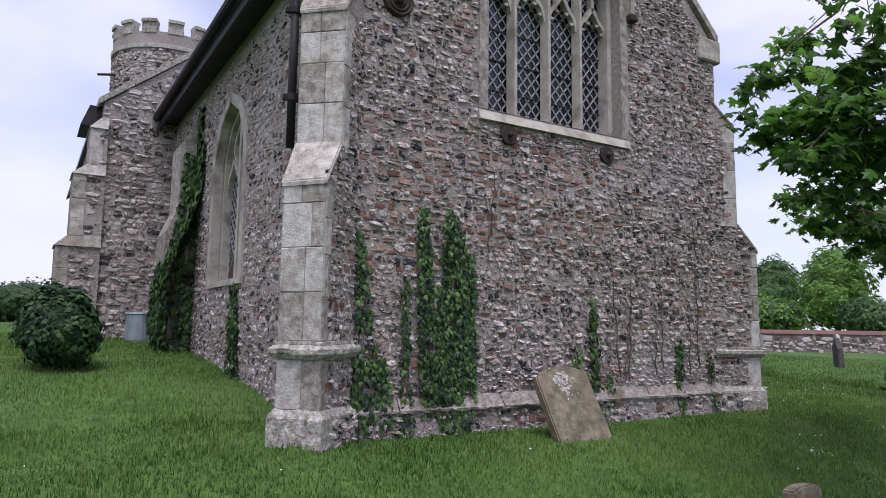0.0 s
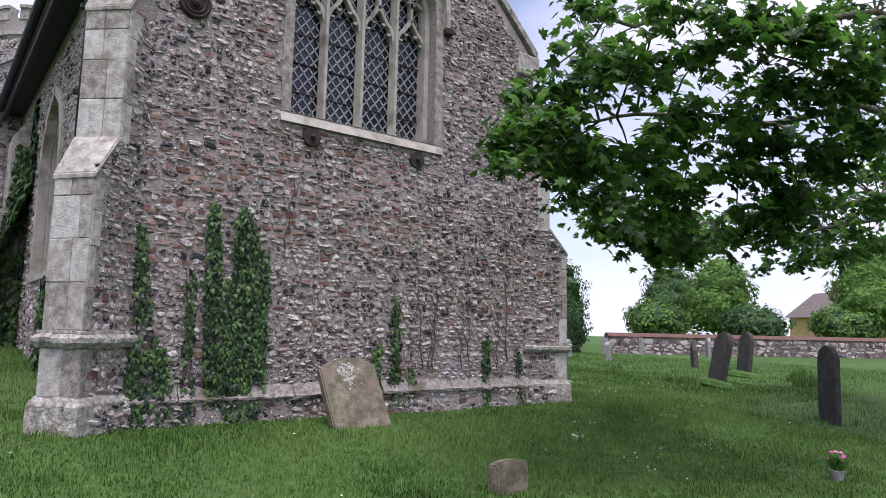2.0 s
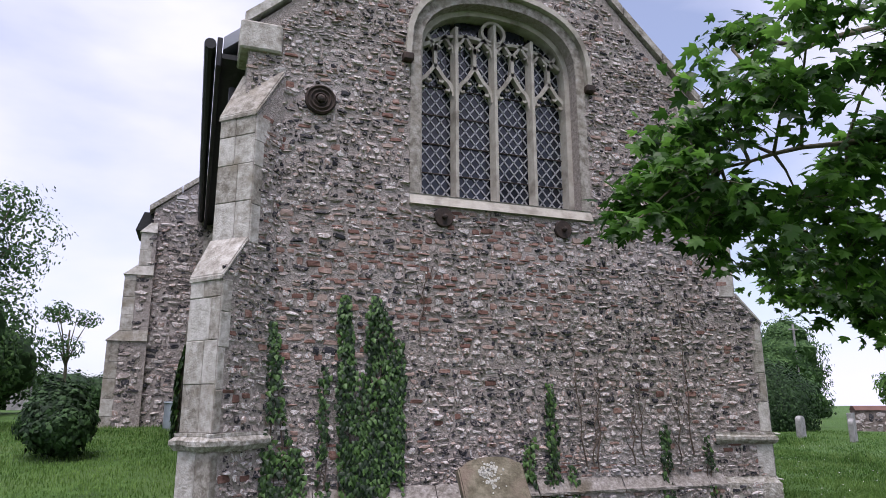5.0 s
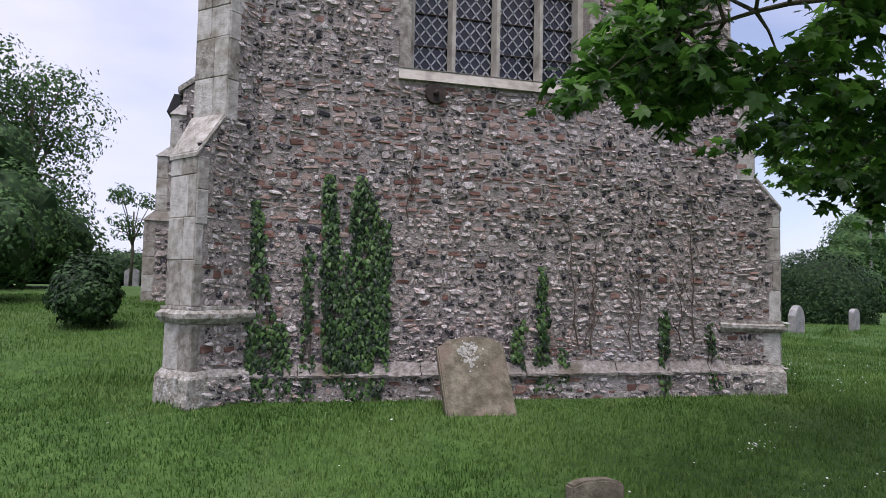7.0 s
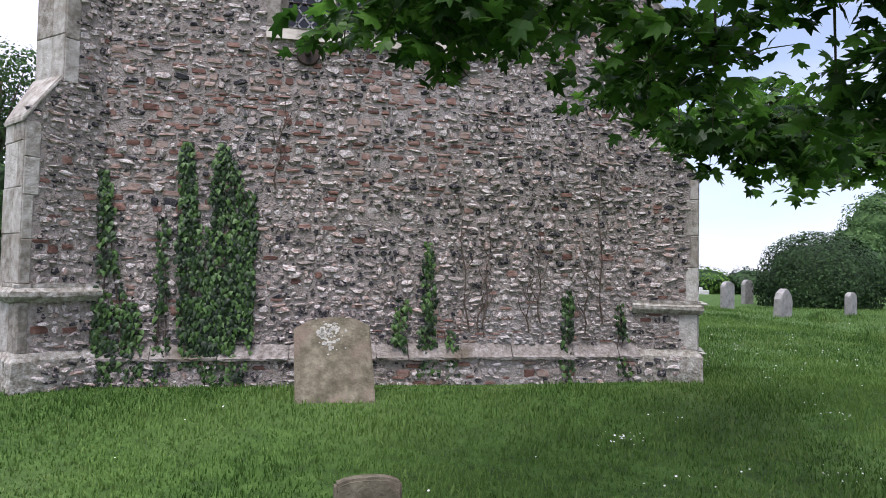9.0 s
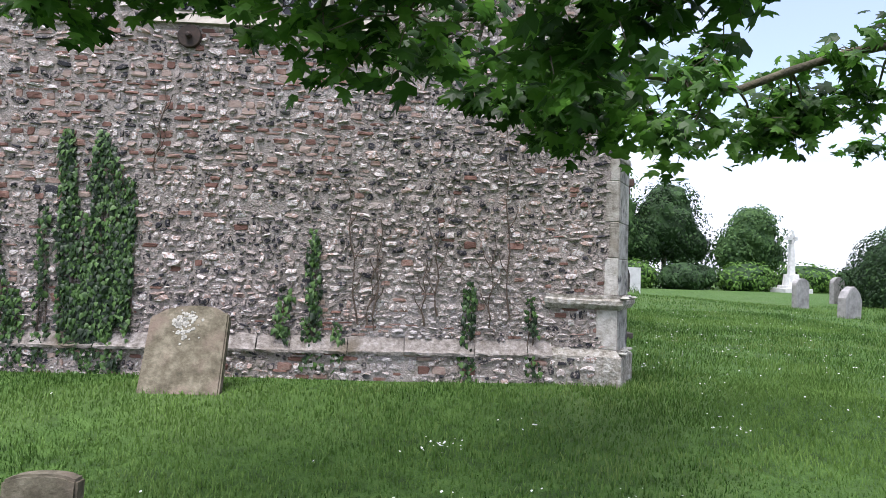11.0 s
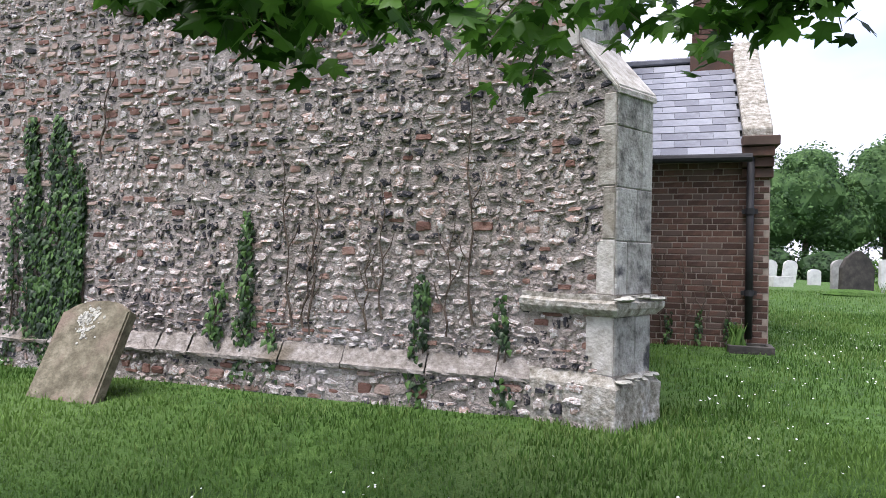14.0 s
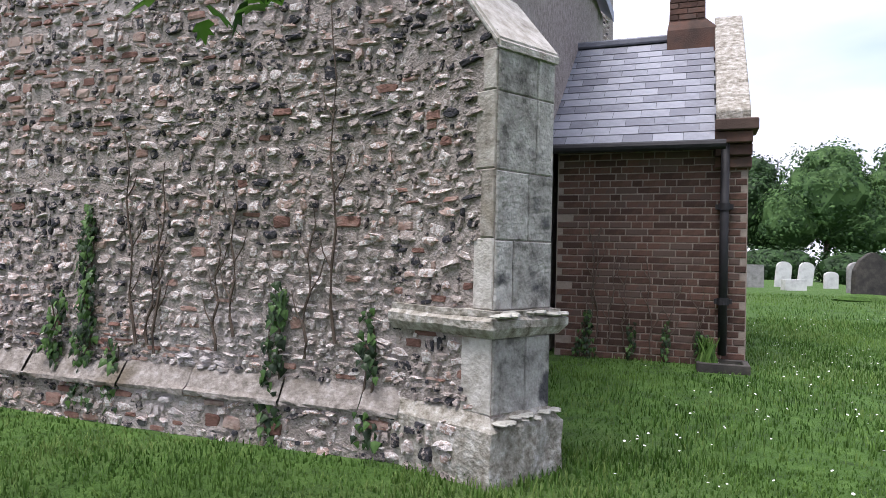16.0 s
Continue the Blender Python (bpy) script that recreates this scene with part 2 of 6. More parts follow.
def outline_solid(bm, outer, holes, y0, y1):
    """A slab in the plane of x and z with openings through it, from y0 to y1."""
    edges = []
    for loop in [outer, *holes]:
        vs = [bm.verts.new((x, y0, z)) for x, z in loop]
        edges += [bm.edges.new((vs[i], vs[(i + 1) % len(vs)])) for i in range(len(vs))]
    bmesh.ops.triangle_fill(bm, use_beauty=True, use_dissolve=False, edges=edges, normal=(0, -1, 0))
    made = bmesh.ops.extrude_face_region(bm, geom=bm.faces[:])
    bmesh.ops.translate(bm, vec=(0, y1 - y0, 0), verts=[g for g in made["geom"] if isinstance(g, bmesh.types.BMVert)])
    bmesh.ops.recalc_face_normals(bm, faces=bm.faces[:])


def inside(loop, x, y):
    hit = False
    j = len(loop) - 1
    for i in range(len(loop)):
        (xi, yi), (xj, yj) = loop[i], loop[j]
        if (yi > y) != (yj > y) and x < (xj - xi) * (y - yi) / (yj - yi) + xi:
            hit = not hit
        j = i
    return hit


def smooth_step(a, b, x):
    t = max(0.0, min(1.0, (x - a) / (b - a)))
    return t * t * (3 - 2 * t)


def ground_z(x, y):
    """The turf climbs gently behind the east wall, more so on the north side."""
    north = 1.0 - smooth_step(-2.0, 4.0, x)
    back = max(0.0, y)
    rise = (1 - north) * min(0.03 * back, 0.42) * (1 - 0.6 * smooth_step(9.5, 15.0, x)) + north * (0.32 * (1 - math.exp(-back / 1.5)) + 0.055 * min(back, 12.0))
    fall = 0.55 * (1 - math.exp(-0.28 * max(0.0, -y - 0.9)))
    z = -0.025 + rise - fall + 0.05 * smooth_step(-1.5, -3.5, x) * smooth_step(-2.5, 0.0, y)
    return z + 0.012 * noise.noise((x * 0.9, y * 0.9, 3.0)) + 0.02 * noise.noise((x * 0.25, y * 0.25, 9.0))


def one_stone(place, cu, cv, half_u, half_v, high, red, rng):
    """A rough faceted stone face that stands proud of its bed."""
    n = 9
    tilt = rng.uniform(-0.5, 0.5) * (0.1 if red else 1)
    power = 0.4 if red else rng.uniform(0.45, 0.9)
    ring = []
    for k in range(n):
        a = 2 * math.pi * (k + rng.uniform(0.2, 0.8)) / n
        ca, sa = math.cos(a), math.sin(a)
        rough = rng.uniform(0.92, 1.04) if red else rng.uniform(0.7, 1.15)
        x = math.copysign(abs(ca) ** power, ca) * half_u * rough
        y = math.copysign(abs(sa) ** power, sa) * half_v * rough
        ring.append((x * math.cos(tilt) - y * math.sin(tilt) * 0.6, y + x * math.sin(tilt) * 0.5))
    tu, tv = rng.uniform(-0.7, 0.7), rng.uniform(-0.9, 0.5)
    mu, mv = rng.uniform(-0.3, 0.3) * half_u, rng.uniform(-0.3, 0.3) * half_v
    verts = [place(cu + x, cv + y, -0.012) for x, y in ring]
    for x, y in ring:
        s = rng.uniform(0.62, 0.9)
        verts.append(place(cu + x * s, cv + y * s, max(0.002, high * (0.75 + tu * x / half_u * 0.4 + tv * y / half_v * 0.4 + rng.uniform(-0.2, 0.2)))))
    verts.append(place(cu + mu, cv + mv, high * rng.uniform(0.75, 1.15)))
    faces = [(k, (k + 1) % n, n + (k + 1) % n, n + k) for k in range(n)] + [(n + k, n + (k + 1) % n, 2 * n) for k in range(n)]
    return verts, faces


def rubble(place, outline, holes, rng, row=0.056, mean=0.092, proud=0.026, brick=lambda u, v: 0.0, gap=0.007):
    """Coursed rubble in a wall's own plane: (verts, faces, is_brick, u, v) for every stone. place(u, v, w) gives the world point."""
    us, vs = [p[0] for p in outline], [p[1] for p in outline]
    stones = []
    v = min(vs)
    while v < max(vs):
        h = row * rng.choice((0.62, 0.8, 0.95, 1.05, 1.2, 1.5))
        u = min(us) - rng.uniform(0, mean)
        while u < max(us):
            red = rng.random() < brick(u, v)
            w = rng.uniform(0.09, 0.2) if red else mean * rng.choice((0.45, 0.6, 0.8, 0.95, 1.1, 1.35, 1.9)) * rng.uniform(0.85, 1.15)
            wave = row * 0.55 * noise.noise((u * 1.6, v * 2.2, 11.0)) + row * 0.3 * rng.uniform(-1, 1)
            cu, cv = u + w / 2, v + h / 2 + wave
            half_u, half_v = (w - gap) / 2, (h * rng.uniform(0.75, 1.2) - gap) / 2
            ok = inside(outline, cu, cv) and not any(inside(k, cu, cv) for k in holes)
            if ok and rng.random() > 0.05:
                high = proud * rng.choice((0.3, 0.5, 0.7, 0.85, 1.0, 1.3)) * (0.55 if red else 1)
                stones.append((*one_stone(place, cu, cv, half_u, half_v, high, red, rng), red, cu, cv))
            if ok and rng.random() < 0.5:
                fu, fv, r = cu + rng.uniform(-0.5, 0.5) * w, cv + rng.choice((-0.55, 0.55)) * h, row * rng.uniform(0.16, 0.3)
                stones.append((*one_stone(place, fu, fv, r * rng.uniform(1, 1.8), r, proud * 0.45, False, rng), False, fu, fv))
            u += w
        v += h
    return stones


def lay(stones, parent, name="flint", single=None, limit=300):
    """Lay stones on a wall: those that single() picks as pieces of their own, the rest joined by material."""
    joined = {False: ([], []), True: ([], [])}
    made = 0
    for verts, faces, red, u, v in stones:
        if single and made < limit and single(u, v):
            raw("brick" if red else "stone", verts, faces, BRICK_BIT if red else FLINT, parent)
            made += 1
            continue
        vs, fs = joined[red]
        base = len(vs)
        vs.extend(verts)
        fs.extend([tuple(base + i for i in f) for f in faces])
    for red, (vs, fs) in joined.items():
        if vs:
            ob = raw("brick_fragments" if red else "flint_cobbles", vs, fs, BRICK_BIT if red else FLINT, parent)
            tagged(ob, kind="stuff")


LEAF5 = [(0, 0), (0.28, -0.04), (0.5, 0.22), (0.26, 0.34), (0.42, 0.68), (0.16, 0.6), (0, 1.0), (-0.16, 0.6), (-0.42, 0.68), (-0.26, 0.34), (-0.5, 0.22), (-0.28, -0.04)]
LEAF3 = [(0, 0), (0.42, 0.12), (0.26, 0.5), (0, 1.0), (-0.26, 0.5), (-0.42, 0.12)]
LEAF1 = [(0, 0), (0.3, 0.5), (0, 1.0), (-0.3, 0.5)]


class Leaves:
    """Gathers many single leaves into one mesh."""

    def __init__(self, shape):
        self.shape, self.verts, self.faces = shape, [], []

    def add(self, p, normal, up, size, fold=0.15):
        nrm = Vector(normal).normalized()
        tip = Vector(up) - nrm * Vector(up).dot(nrm)
        if tip.length < 1e-4:
            tip = nrm.orthogonal()
        tip.normalize()
        side = tip.cross(nrm)
        base, p = len(self.verts), Vector(p)
        for x, y in self.shape:
            self.verts.append(p + (side * x + tip * y + nrm * (-abs(x) * fold - (y * y) * 0.12)) * size)
        n = len(self.shape)
        self.verts.append(p + (tip * 0.35 + nrm * 0.02) * size)
        for k in range(n):
            self.faces.append((base + k, base + (k + 1) % n, base + n))

    def done(self, name, mat, parent, kind="stuff", label=""):
        ob = raw(name, self.verts, self.faces, mat, parent, label)
        if kind:
            tagged(ob, kind=kind)
        return ob


# ---- ground ----
def grid_sheet(xs, ys):
    verts = [(x, y, ground_z(x, y)) for y in ys for x in xs]
    nx = len(xs)
    faces = [(j * nx + i, j * nx + i + 1, (j + 1) * nx + i + 1, (j + 1) * nx + i) for j in range(len(ys) - 1) for i in range(nx - 1)]
    return verts, faces


def spread(lo, fine_lo, fine_hi, hi, step, grow=1.35):
    vals = [fine_lo + step * i for i in range(int((fine_hi - fine_lo) / step) + 1)]
    s, v = step, fine_lo
    while v > lo:
        s *= grow
        v -= s
        vals.insert(0, v)
    s, v = step, vals[-1]
    while v < hi:
        s *= grow
        v += s
        vals.append(v)
    return vals


g_verts, g_faces = grid_sheet(spread(-900, -10, 16, 900, 0.3), spread(-900, -9, 26, 900, 0.3))
ground = raw("ground", g_verts, g_faces, SOIL, smooth=True)
tagged(ground, "mown churchyard grass with daisies and darker shade", "ground", kind="structure")

# ---- chancel: outlines ----
NX, SX = -2.42, 3.60                      # the chancel's north and south corners on the east front
APEX, EAVE = (0.66, 8.15), 5.25
WIN_L, WIN_R, SILL, SPRING, CROWN = -0.44, 1.68, 3.54, 5.35, 6.15


def four_centred(x0, x1, sill, spring, crown, steps=8, grow=0.0):
    """A low pointed arch over an upright opening, as a loop of x and z."""
    x0, x1, crown = x0 - grow, x1 + grow, crown + grow
    mid, half = (x0 + x1) / 2, (x1 - x0) / 2
    pts = [(x0, sill), (x1, sill)]
    for k in range(steps + 1):
        a = k / steps
        pts.append((mid + half * math.cos(a * math.pi / 2) ** 0.85, spring + (crown - spring) * math.sin(a * math.pi / 2) ** 0.8))
    for k in range(steps - 1, -1, -1):
        a = k / steps
        pts.append((mid - half * math.cos(a * math.pi / 2) ** 0.85, spring + (crown - spring) * math.sin(a * math.pi / 2) ** 0.8))
    return pts


window_hole = four_centred(WIN_L, WIN_R, SILL, SPRING, CROWN)
gable_loop = [(NX, -0.6), (SX, -0.6), (SX, EAVE), APEX, (NX, EAVE)]
bm = bmesh.new()
outline_solid(bm, gable_loop, [window_hole], 0.0, 0.75)
wall_east = part("wall_east", bm, MORTAR)
tagged(wall_east, "coursed flint and brick rubble gable wall with ivy", "wall", kind="structure")

# north and south walls of the chancel, the nave's east wall
NORTH_WIN = [(2.75, 1.68), (4.35, 1.68), (4.35, 3.5), (4.05, 4.0), (3.55, 4.25), (3.05, 4.0), (2.75, 3.5)]
bm = bmesh.new()
outline_solid(bm, [(0.75, -0.6), (8.0, -0.6), (8.0, EAVE), (0.75, EAVE)], [NORTH_WIN], 0.0, 0.7)
bmesh.ops.transform(bm, matrix=Matrix(((0, 1, 0, NX), (1, 0, 0, 0), (0, 0, 1, 0), (0, 0, 0, 1))), verts=bm.verts[:])
bmesh.ops.recalc_face_normals(bm, faces=bm.faces[:])
wall_north = part("wall_north", bm, MORTAR)
tagged(wall_north, "flint rubble chancel side wall with pale mortar", "wall", kind="structure")
bm = bmesh.new()
box(bm, SX - 0.75, SX - 0.12, 0.75, 8.0, -0.6, EAVE)
tagged(part("wall_south", bm, MORTAR), "flint rubble chancel wall beside the brick vestry", "wall", kind="structure")
bm = bmesh.new()
nave_loop = [(-3.75, -0.6), (3.28, -0.6), (3.28, 4.75), (0.15, 8.2), (-0.1, 8.2), (-3.75, 5.25)]
outline_solid(bm, nave_loop, [], 8.0, 8.8)
wall_nave = part("wall_nave", bm, MORTAR)
tagged(wall_nave, "flint rubble nave end wall with sloping coping", "wall", kind="structure")
bm = bmesh.new()
box(bm, -3.75, -3.0, 8.8, 20.0, -0.5, 5.2)
tagged(part("wall_nave_north", bm, MORTAR), "flint rubble nave side wall", "wall", kind="structure")
bm = bmesh.new()
box(bm, 2.58, 3.28, 8.8, 20.0, -0.5, 4.7)
tagged(part("wall_nave_south", bm, MORTAR), "flint rubble nave side wall", "wall", kind="structure")

# roofs
bm = bmesh.new()
for sx, ex in ((-1, NX - 0.26), (1, SX + 0.06)):
    top, low = Vector((APEX[0], 0, APEX[1] - 0.02)), Vector((ex, 0, EAVE - 0.10))
    ring = []
    for y in (0.42, 8.0):
        ring.append([bm.verts.new((p.x, y, p.z + dz)) for p, dz in ((top, 0), (low, 0), (low, 0.16), (top, 0.18))])
    for k in range(4):
        bm.faces.new((ring[0][k], ring[0][(k + 1) % 4], ring[1][(k + 1) % 4], ring[1][k]))
    bm.faces.new(ring[0]), bm.faces.new(list(reversed(ring[1])))
bmesh.ops.recalc_face_normals(bm, faces=bm.faces[:])
roof = part("roof_chancel", bm, SLATE)
tagged(roof, "dark slate chancel roof with deep black eaves", "roof", kind="structure")
bm = bmesh.new()
box(bm, NX - 0.33, NX - 0.27, 0.36, 8.0, EAVE - 0.34, EAVE + 0.02, 0.01)
part("fascia", bm, BLACK_PAINT, roof, "black painted eaves board")
bm = bmesh.new()
box(bm, NX - 0.27, NX, 0.36, 8.0, EAVE - 0.24, EAVE - 0.18)
part("soffit", bm, BLACK_PAINT, roof)
bm = bmesh.new()
tube(bm, [(NX - 0.40, 0.28, EAVE - 0.12), (NX - 0.40, 8.0, EAVE - 0.14)], 0.065, 10)
part("gutter", bm, BLACK_PAINT, roof, "black half-round gutter")
bm = bmesh.new()
for sx, ex, ez in ((-1, -3.85, 5.2), (1, 3.38, 4.7)):
    a = [(0.02, 8.2), (ex, ez), (ex, ez + 0.1), (0.02, 8.34)]
    r0 = [bm.verts.new((x, 8.75, z)) for x, z in a]
    r1 = [bm.verts.new((x, 20.0, z)) for x, z in a]
    for k in range(4):
        bm.faces.new((r0[k], r0[(k + 1) % 4], r1[(k + 1) % 4], r1[k]))
    bm.faces.new(r0), bm.faces.new(list(reversed(r1)))
bmesh.ops.recalc_face_normals(bm, faces=bm.faces[:])
tagged(part("roof_nave", bm, SLATE), "slate nave roof behind the coping", "roof", kind="structure")


def coping(name, pts, y0, y1, thick, over, parent, mat=ASHLAR):
    """A raking stone coping along a line of x and z points."""
    bm = bmesh.new()
    (xa, za), (xb, zb) = pts
    count = max(2, int(math.hypot(xb - xa, zb - za) / 0.7))
    for k in range(count):
        u0, u1 = k / count, (k + 1) / count - 0.006
        p, q = (xa + (xb - xa) * u0, za + (zb - za) * u0), (xa + (xb - xa) * u1, za + (zb - za) * u1)
        vs = []
        for y in (y0 - over, y1 + over):
            vs.append([bm.verts.new((p[0], y, p[1])), bm.verts.new((q[0], y, q[1])), bm.verts.new((q[0], y, q[1] + thick)), bm.verts.new((p[0], y, p[1] + thick))])
        for i in range(4):
            bm.faces.new((vs[0][i], vs[0][(i + 1) % 4], vs[1][(i + 1) % 4], vs[1][i]))
        bm.faces.new(vs[0]), bm.faces.new(list(reversed(vs[1])))
    bmesh.ops.recalc_face_normals(bm, faces=bm.faces[:])
    return part(name, bm, mat, parent)


coping("coping", [(NX - 0.06, EAVE + 0.02), APEX], 0.0, 0.45, 0.13, 0.05, wall_east)
coping("coping", [(SX + 0.06, EAVE + 0.02), APEX], 0.0, 0.45, 0.13, 0.05, wall_east)
coping("coping", [(-3.85, 5.2), (-0.1, 8.2)], 8.0, 8.5, 0.12, 0.05, wall_nave, LEDGE)
coping("coping", [(3.38, 4.68), (0.15, 8.2)], 8.0, 8.5, 0.12, 0.05, wall_nave, LEDGE)
bm = bmesh.new()
box(bm, SX - 0.35, SX + 0.1, -0.06, 0.5, EAVE - 0.28, EAVE + 0.06, 0.02)
part("kneeler", bm, ASHLAR, wall_east)
bm = bmesh.new()
box(bm, NX - 0.1, NX + 0.35, -0.06, 0.5, EAVE - 0.28, EAVE + 0.06, 0.02)
part("kneeler", bm, ASHLAR, wall_east)


# plinth along the east wall: battered footing and a pale sloping offset
def wall_run(name, profile, x0, x1, mat, parent, wobble=0.012, step=0.12, rng=random.Random(5)):
    """A moulding of a (y, z) profile drawn along x, slightly uneven."""
    n, count = len(profile), max(1, int((x1 - x0) / step))
    verts, faces = [], []
    for i in range(count + 1):
        for y, z in profile:
            verts.append((x0 + (x1 - x0) * i / count, y + (rng.uniform(-wobble, wobble) if y < 0 else 0), z + rng.uniform(-wobble, wobble)))
    for i in range(count):
        for k in range(n - 1):
            faces.append((i * n + k, (i + 1) * n + k, (i + 1) * n + k + 1, i * n + k + 1))
    ob = raw(name, verts, faces, mat, parent)
    return ob


plinth_rng = random.Random(6)
px = -2.15
while px < 3.45:
    pw = min(plinth_rng.uniform(0.28, 0.7), 3.5 - px)
    dy, dz = plinth_rng.uniform(-0.012, 0.012), plinth_rng.uniform(-0.012, 0.012)
    stone = wall_run("block", [(0.02, 0.40 + dz), (-0.015 + dy, 0.375 + dz), (-0.075 + dy, 0.275 + dz), (-0.098 + dy, 0.25), (-0.095 + dy, 0.225), (0.02, 0.22)], px + 0.004, px + pw - 0.004, PLINTH, wall_east, 0.007, 0.07, plinth_rng)
    px += pw
wall_run("footing", [(0.02, 0.24), (-0.055, 0.23), (-0.075, -0.3), (0.02, -0.3)], -2.2, 3.5, MORTAR, wall_east)

# ---- east window ----
window = thing("window_1", "four-light traceried stone window with leaded lattice panes", "window", kind="structure")
bm = bmesh.new()
outline_solid(bm, four_centred(WIN_L, WIN_R, SILL, SPRING, CROWN), [four_centred(WIN_L + 0.07, WIN_R - 0.07, SILL + 0.03, SPRING, CROWN - 0.07)], 0.16, 0.42)
part("window_frame", bm, TRACERY, window)
bm = bmesh.new()
outer = four_centred(WIN_L, WIN_R, SILL, SPRING, CROWN, grow=0.13)
inner = four_centred(WIN_L, WIN_R, SILL, SPRING, CROWN, grow=0.002)
outline_solid(bm, outer, [[(x, max(z, SILL + 0.004)) for x, z in inner]], -0.012, 0.16)
part("window_surround", bm, ASHLAR, window)
bm = bmesh.new()
hood_o = [p for p in four_centred(WIN_L, WIN_R, SILL, SPRING, CROWN, grow=0.2)[2:]]
hood_i = [p for p in four_centred(WIN_L, WIN_R, SILL, SPRING, CROWN, grow=0.135)[2:]]
hood_o = [(hood_o[0][0], SPRING - 0.12)] + hood_o + [(hood_o[-1][0], SPRING - 0.12)]
hood_i = [(hood_i[0][0], SPRING - 0.12)] + hood_i + [(hood_i[-1][0], SPRING - 0.12)]
outline_solid(bm, hood_o + list(reversed(hood_i)), [], -0.085, 0.02)
part("hood_mould", bm, TRACERY, window)
for hx in (WIN_L - 0.24, WIN_R + 0.12):
    bm = bmesh.new()
    box(bm, hx, hx + 0.13, -0.1, 0.02, SPRING - 0.2, SPRING - 0.1, 0.015)
    part("label_stop", bm, IRON, window)
bm = bmesh.new()
prism(bm, [(WIN_L - 0.13, -0.05), (WIN_R + 0.13, -0.05), (WIN_R + 0.13, 0.3), (WIN_L - 0.13, 0.3)],
      [(WIN_L - 0.13, 0.0), (WIN_R + 0.13, 0.0), (WIN_R + 0.13, 0.3), (WIN_L - 0.13, 0.3)], SILL - 0.13, SILL + 0.004)
part("window_sill", bm, TRACERY, window)
LIGHT = (WIN_R - WIN_L) / 4
for k in range(1, 4):
    x = WIN_L + LIGHT * k
    bm = bmesh.new()
    prism(bm, [(x - 0.045, 0.30), (x - 0.02, 0.17), (x + 0.02, 0.17), (x + 0.045, 0.30)], [(x - 0.045, 0.30), (x - 0.02, 0.17), (x + 0.02, 0.17), (x + 0.045, 0.30)],
          SILL, CROWN - (0.15 if k == 2 else 0.28))
    part("mullion", bm, TRACERY, window)


def bar(bm, pts, width=0.03, y=0.22, depth=0.09):
    """A curved stone tracery rib along x and z points."""
    left, right = [], []
    for i, p in enumerate(pts):
        a, b = pts[max(i - 1, 0)], pts[min(i + 1, len(pts) - 1)]
        d = Vector((b[0] - a[0], b[1] - a[1])).normalized()
        left.append((p[0] - d.y * width, p[1] + d.x * width))
        right.append((p[0] + d.y * width, p[1] - d.x * width))
    rows = []
    for yy, pair in ((y, (left, right)), (y + depth, (left, right))):
        rows.append([[bm.verts.new((x, yy, z)) for x, z in line] for line in pair])
    (fl, fr), (bl, br) = rows
    for i in range(len(pts) - 1):
        bm.faces.new((fl[i], fl[i + 1], fr[i + 1], fr[i]))
        bm.faces.new((bl[i], br[i], br[i + 1], bl[i + 1]))
        bm.faces.new((fl[i], bl[i], bl[i + 1], fl[i + 1]))
        bm.faces.new((fr[i], fr[i + 1], br[i + 1], br[i]))


def ogee(x0, x1, z0, z1, cusps=True):
    """An ogee-headed light: two ribs that sweep up to a point, with cusps."""
    mid, half = (x0 + x1) / 2, (x1 - x0) / 2
    left = [(mid - half * math.cos(t * math.pi / 2) ** (0.6 if t < 0.6 else 1.0) * (1 - 0.25 * t * t), z0 + (z1 - z0) * (t ** 1.25)) for t in [i / 8 for i in range(9)]]
    return left, [(2 * mid - x, z) for x, z in left]


for k in range(4):
    x0, x1 = WIN_L + LIGHT * k + 0.02, WIN_L + LIGHT * (k + 1) - 0.02
    lift = 0.0 if k in (0, 3) else 0.05
    bm = bmesh.new()
    for side in ogee(x0, x1, SPRING - 0.42, SPRING + lift - 0.02):
        bar(bm, side, 0.024)
        mid = (x0 + x1) / 2
        for t in (3, 5):
            px, pz = side[t]
            toward = 1 if px < mid else -1
            bar(bm, [(px, pz), (px + toward * 0.035, pz - 0.045), (px + toward * 0.075, pz - 0.035)], 0.016, 0.23, 0.06)
    part("tracery", bm, TRACERY, window)
    # two small upper lights over each main light
    mid = (x0 + x1) / 2
    bm = bmesh.new()
    bar(bm, [(mid, SPRING + lift - 0.06), (mid, SPRING + lift + 0.24)], 0.022)
    for a, b in ((x0, mid), (mid, x1)):
        for side in ogee(a, b, SPRING + lift + 0.16, SPRING + lift + 0.40):
            bar(bm, side, 0.018)
            px, pz = side[4]
            toward = 1 if px < (a + b) / 2 else -1
            bar(bm, [(px, pz), (px + toward * 0.045, pz - 0.04)], 0.014, 0.23, 0.06)
    part("tracery", bm, TRACERY, window)
bm = bmesh.new()
wm = (WIN_L + WIN_R) / 2
for sgn in (-1, 1):
    bar(bm, [(wm + sgn * (0.02 + 0.95 * t), CROWN - 0.42 + 0.30 * math.sin(t * 1.2) - 0.62 * (1 - math.cos(t * 1.3))) for t in [i / 8 for i in range(9)]], 0.022)
    bar(bm, [(wm + sgn * 0.16 * math.sin(a), CROWN - 0.24 + 0.15 * -math.cos(a)) for a in [math.pi * i / 8 for i in range(9)]], 0.02)
part("tracery", bm, TRACERY, window)

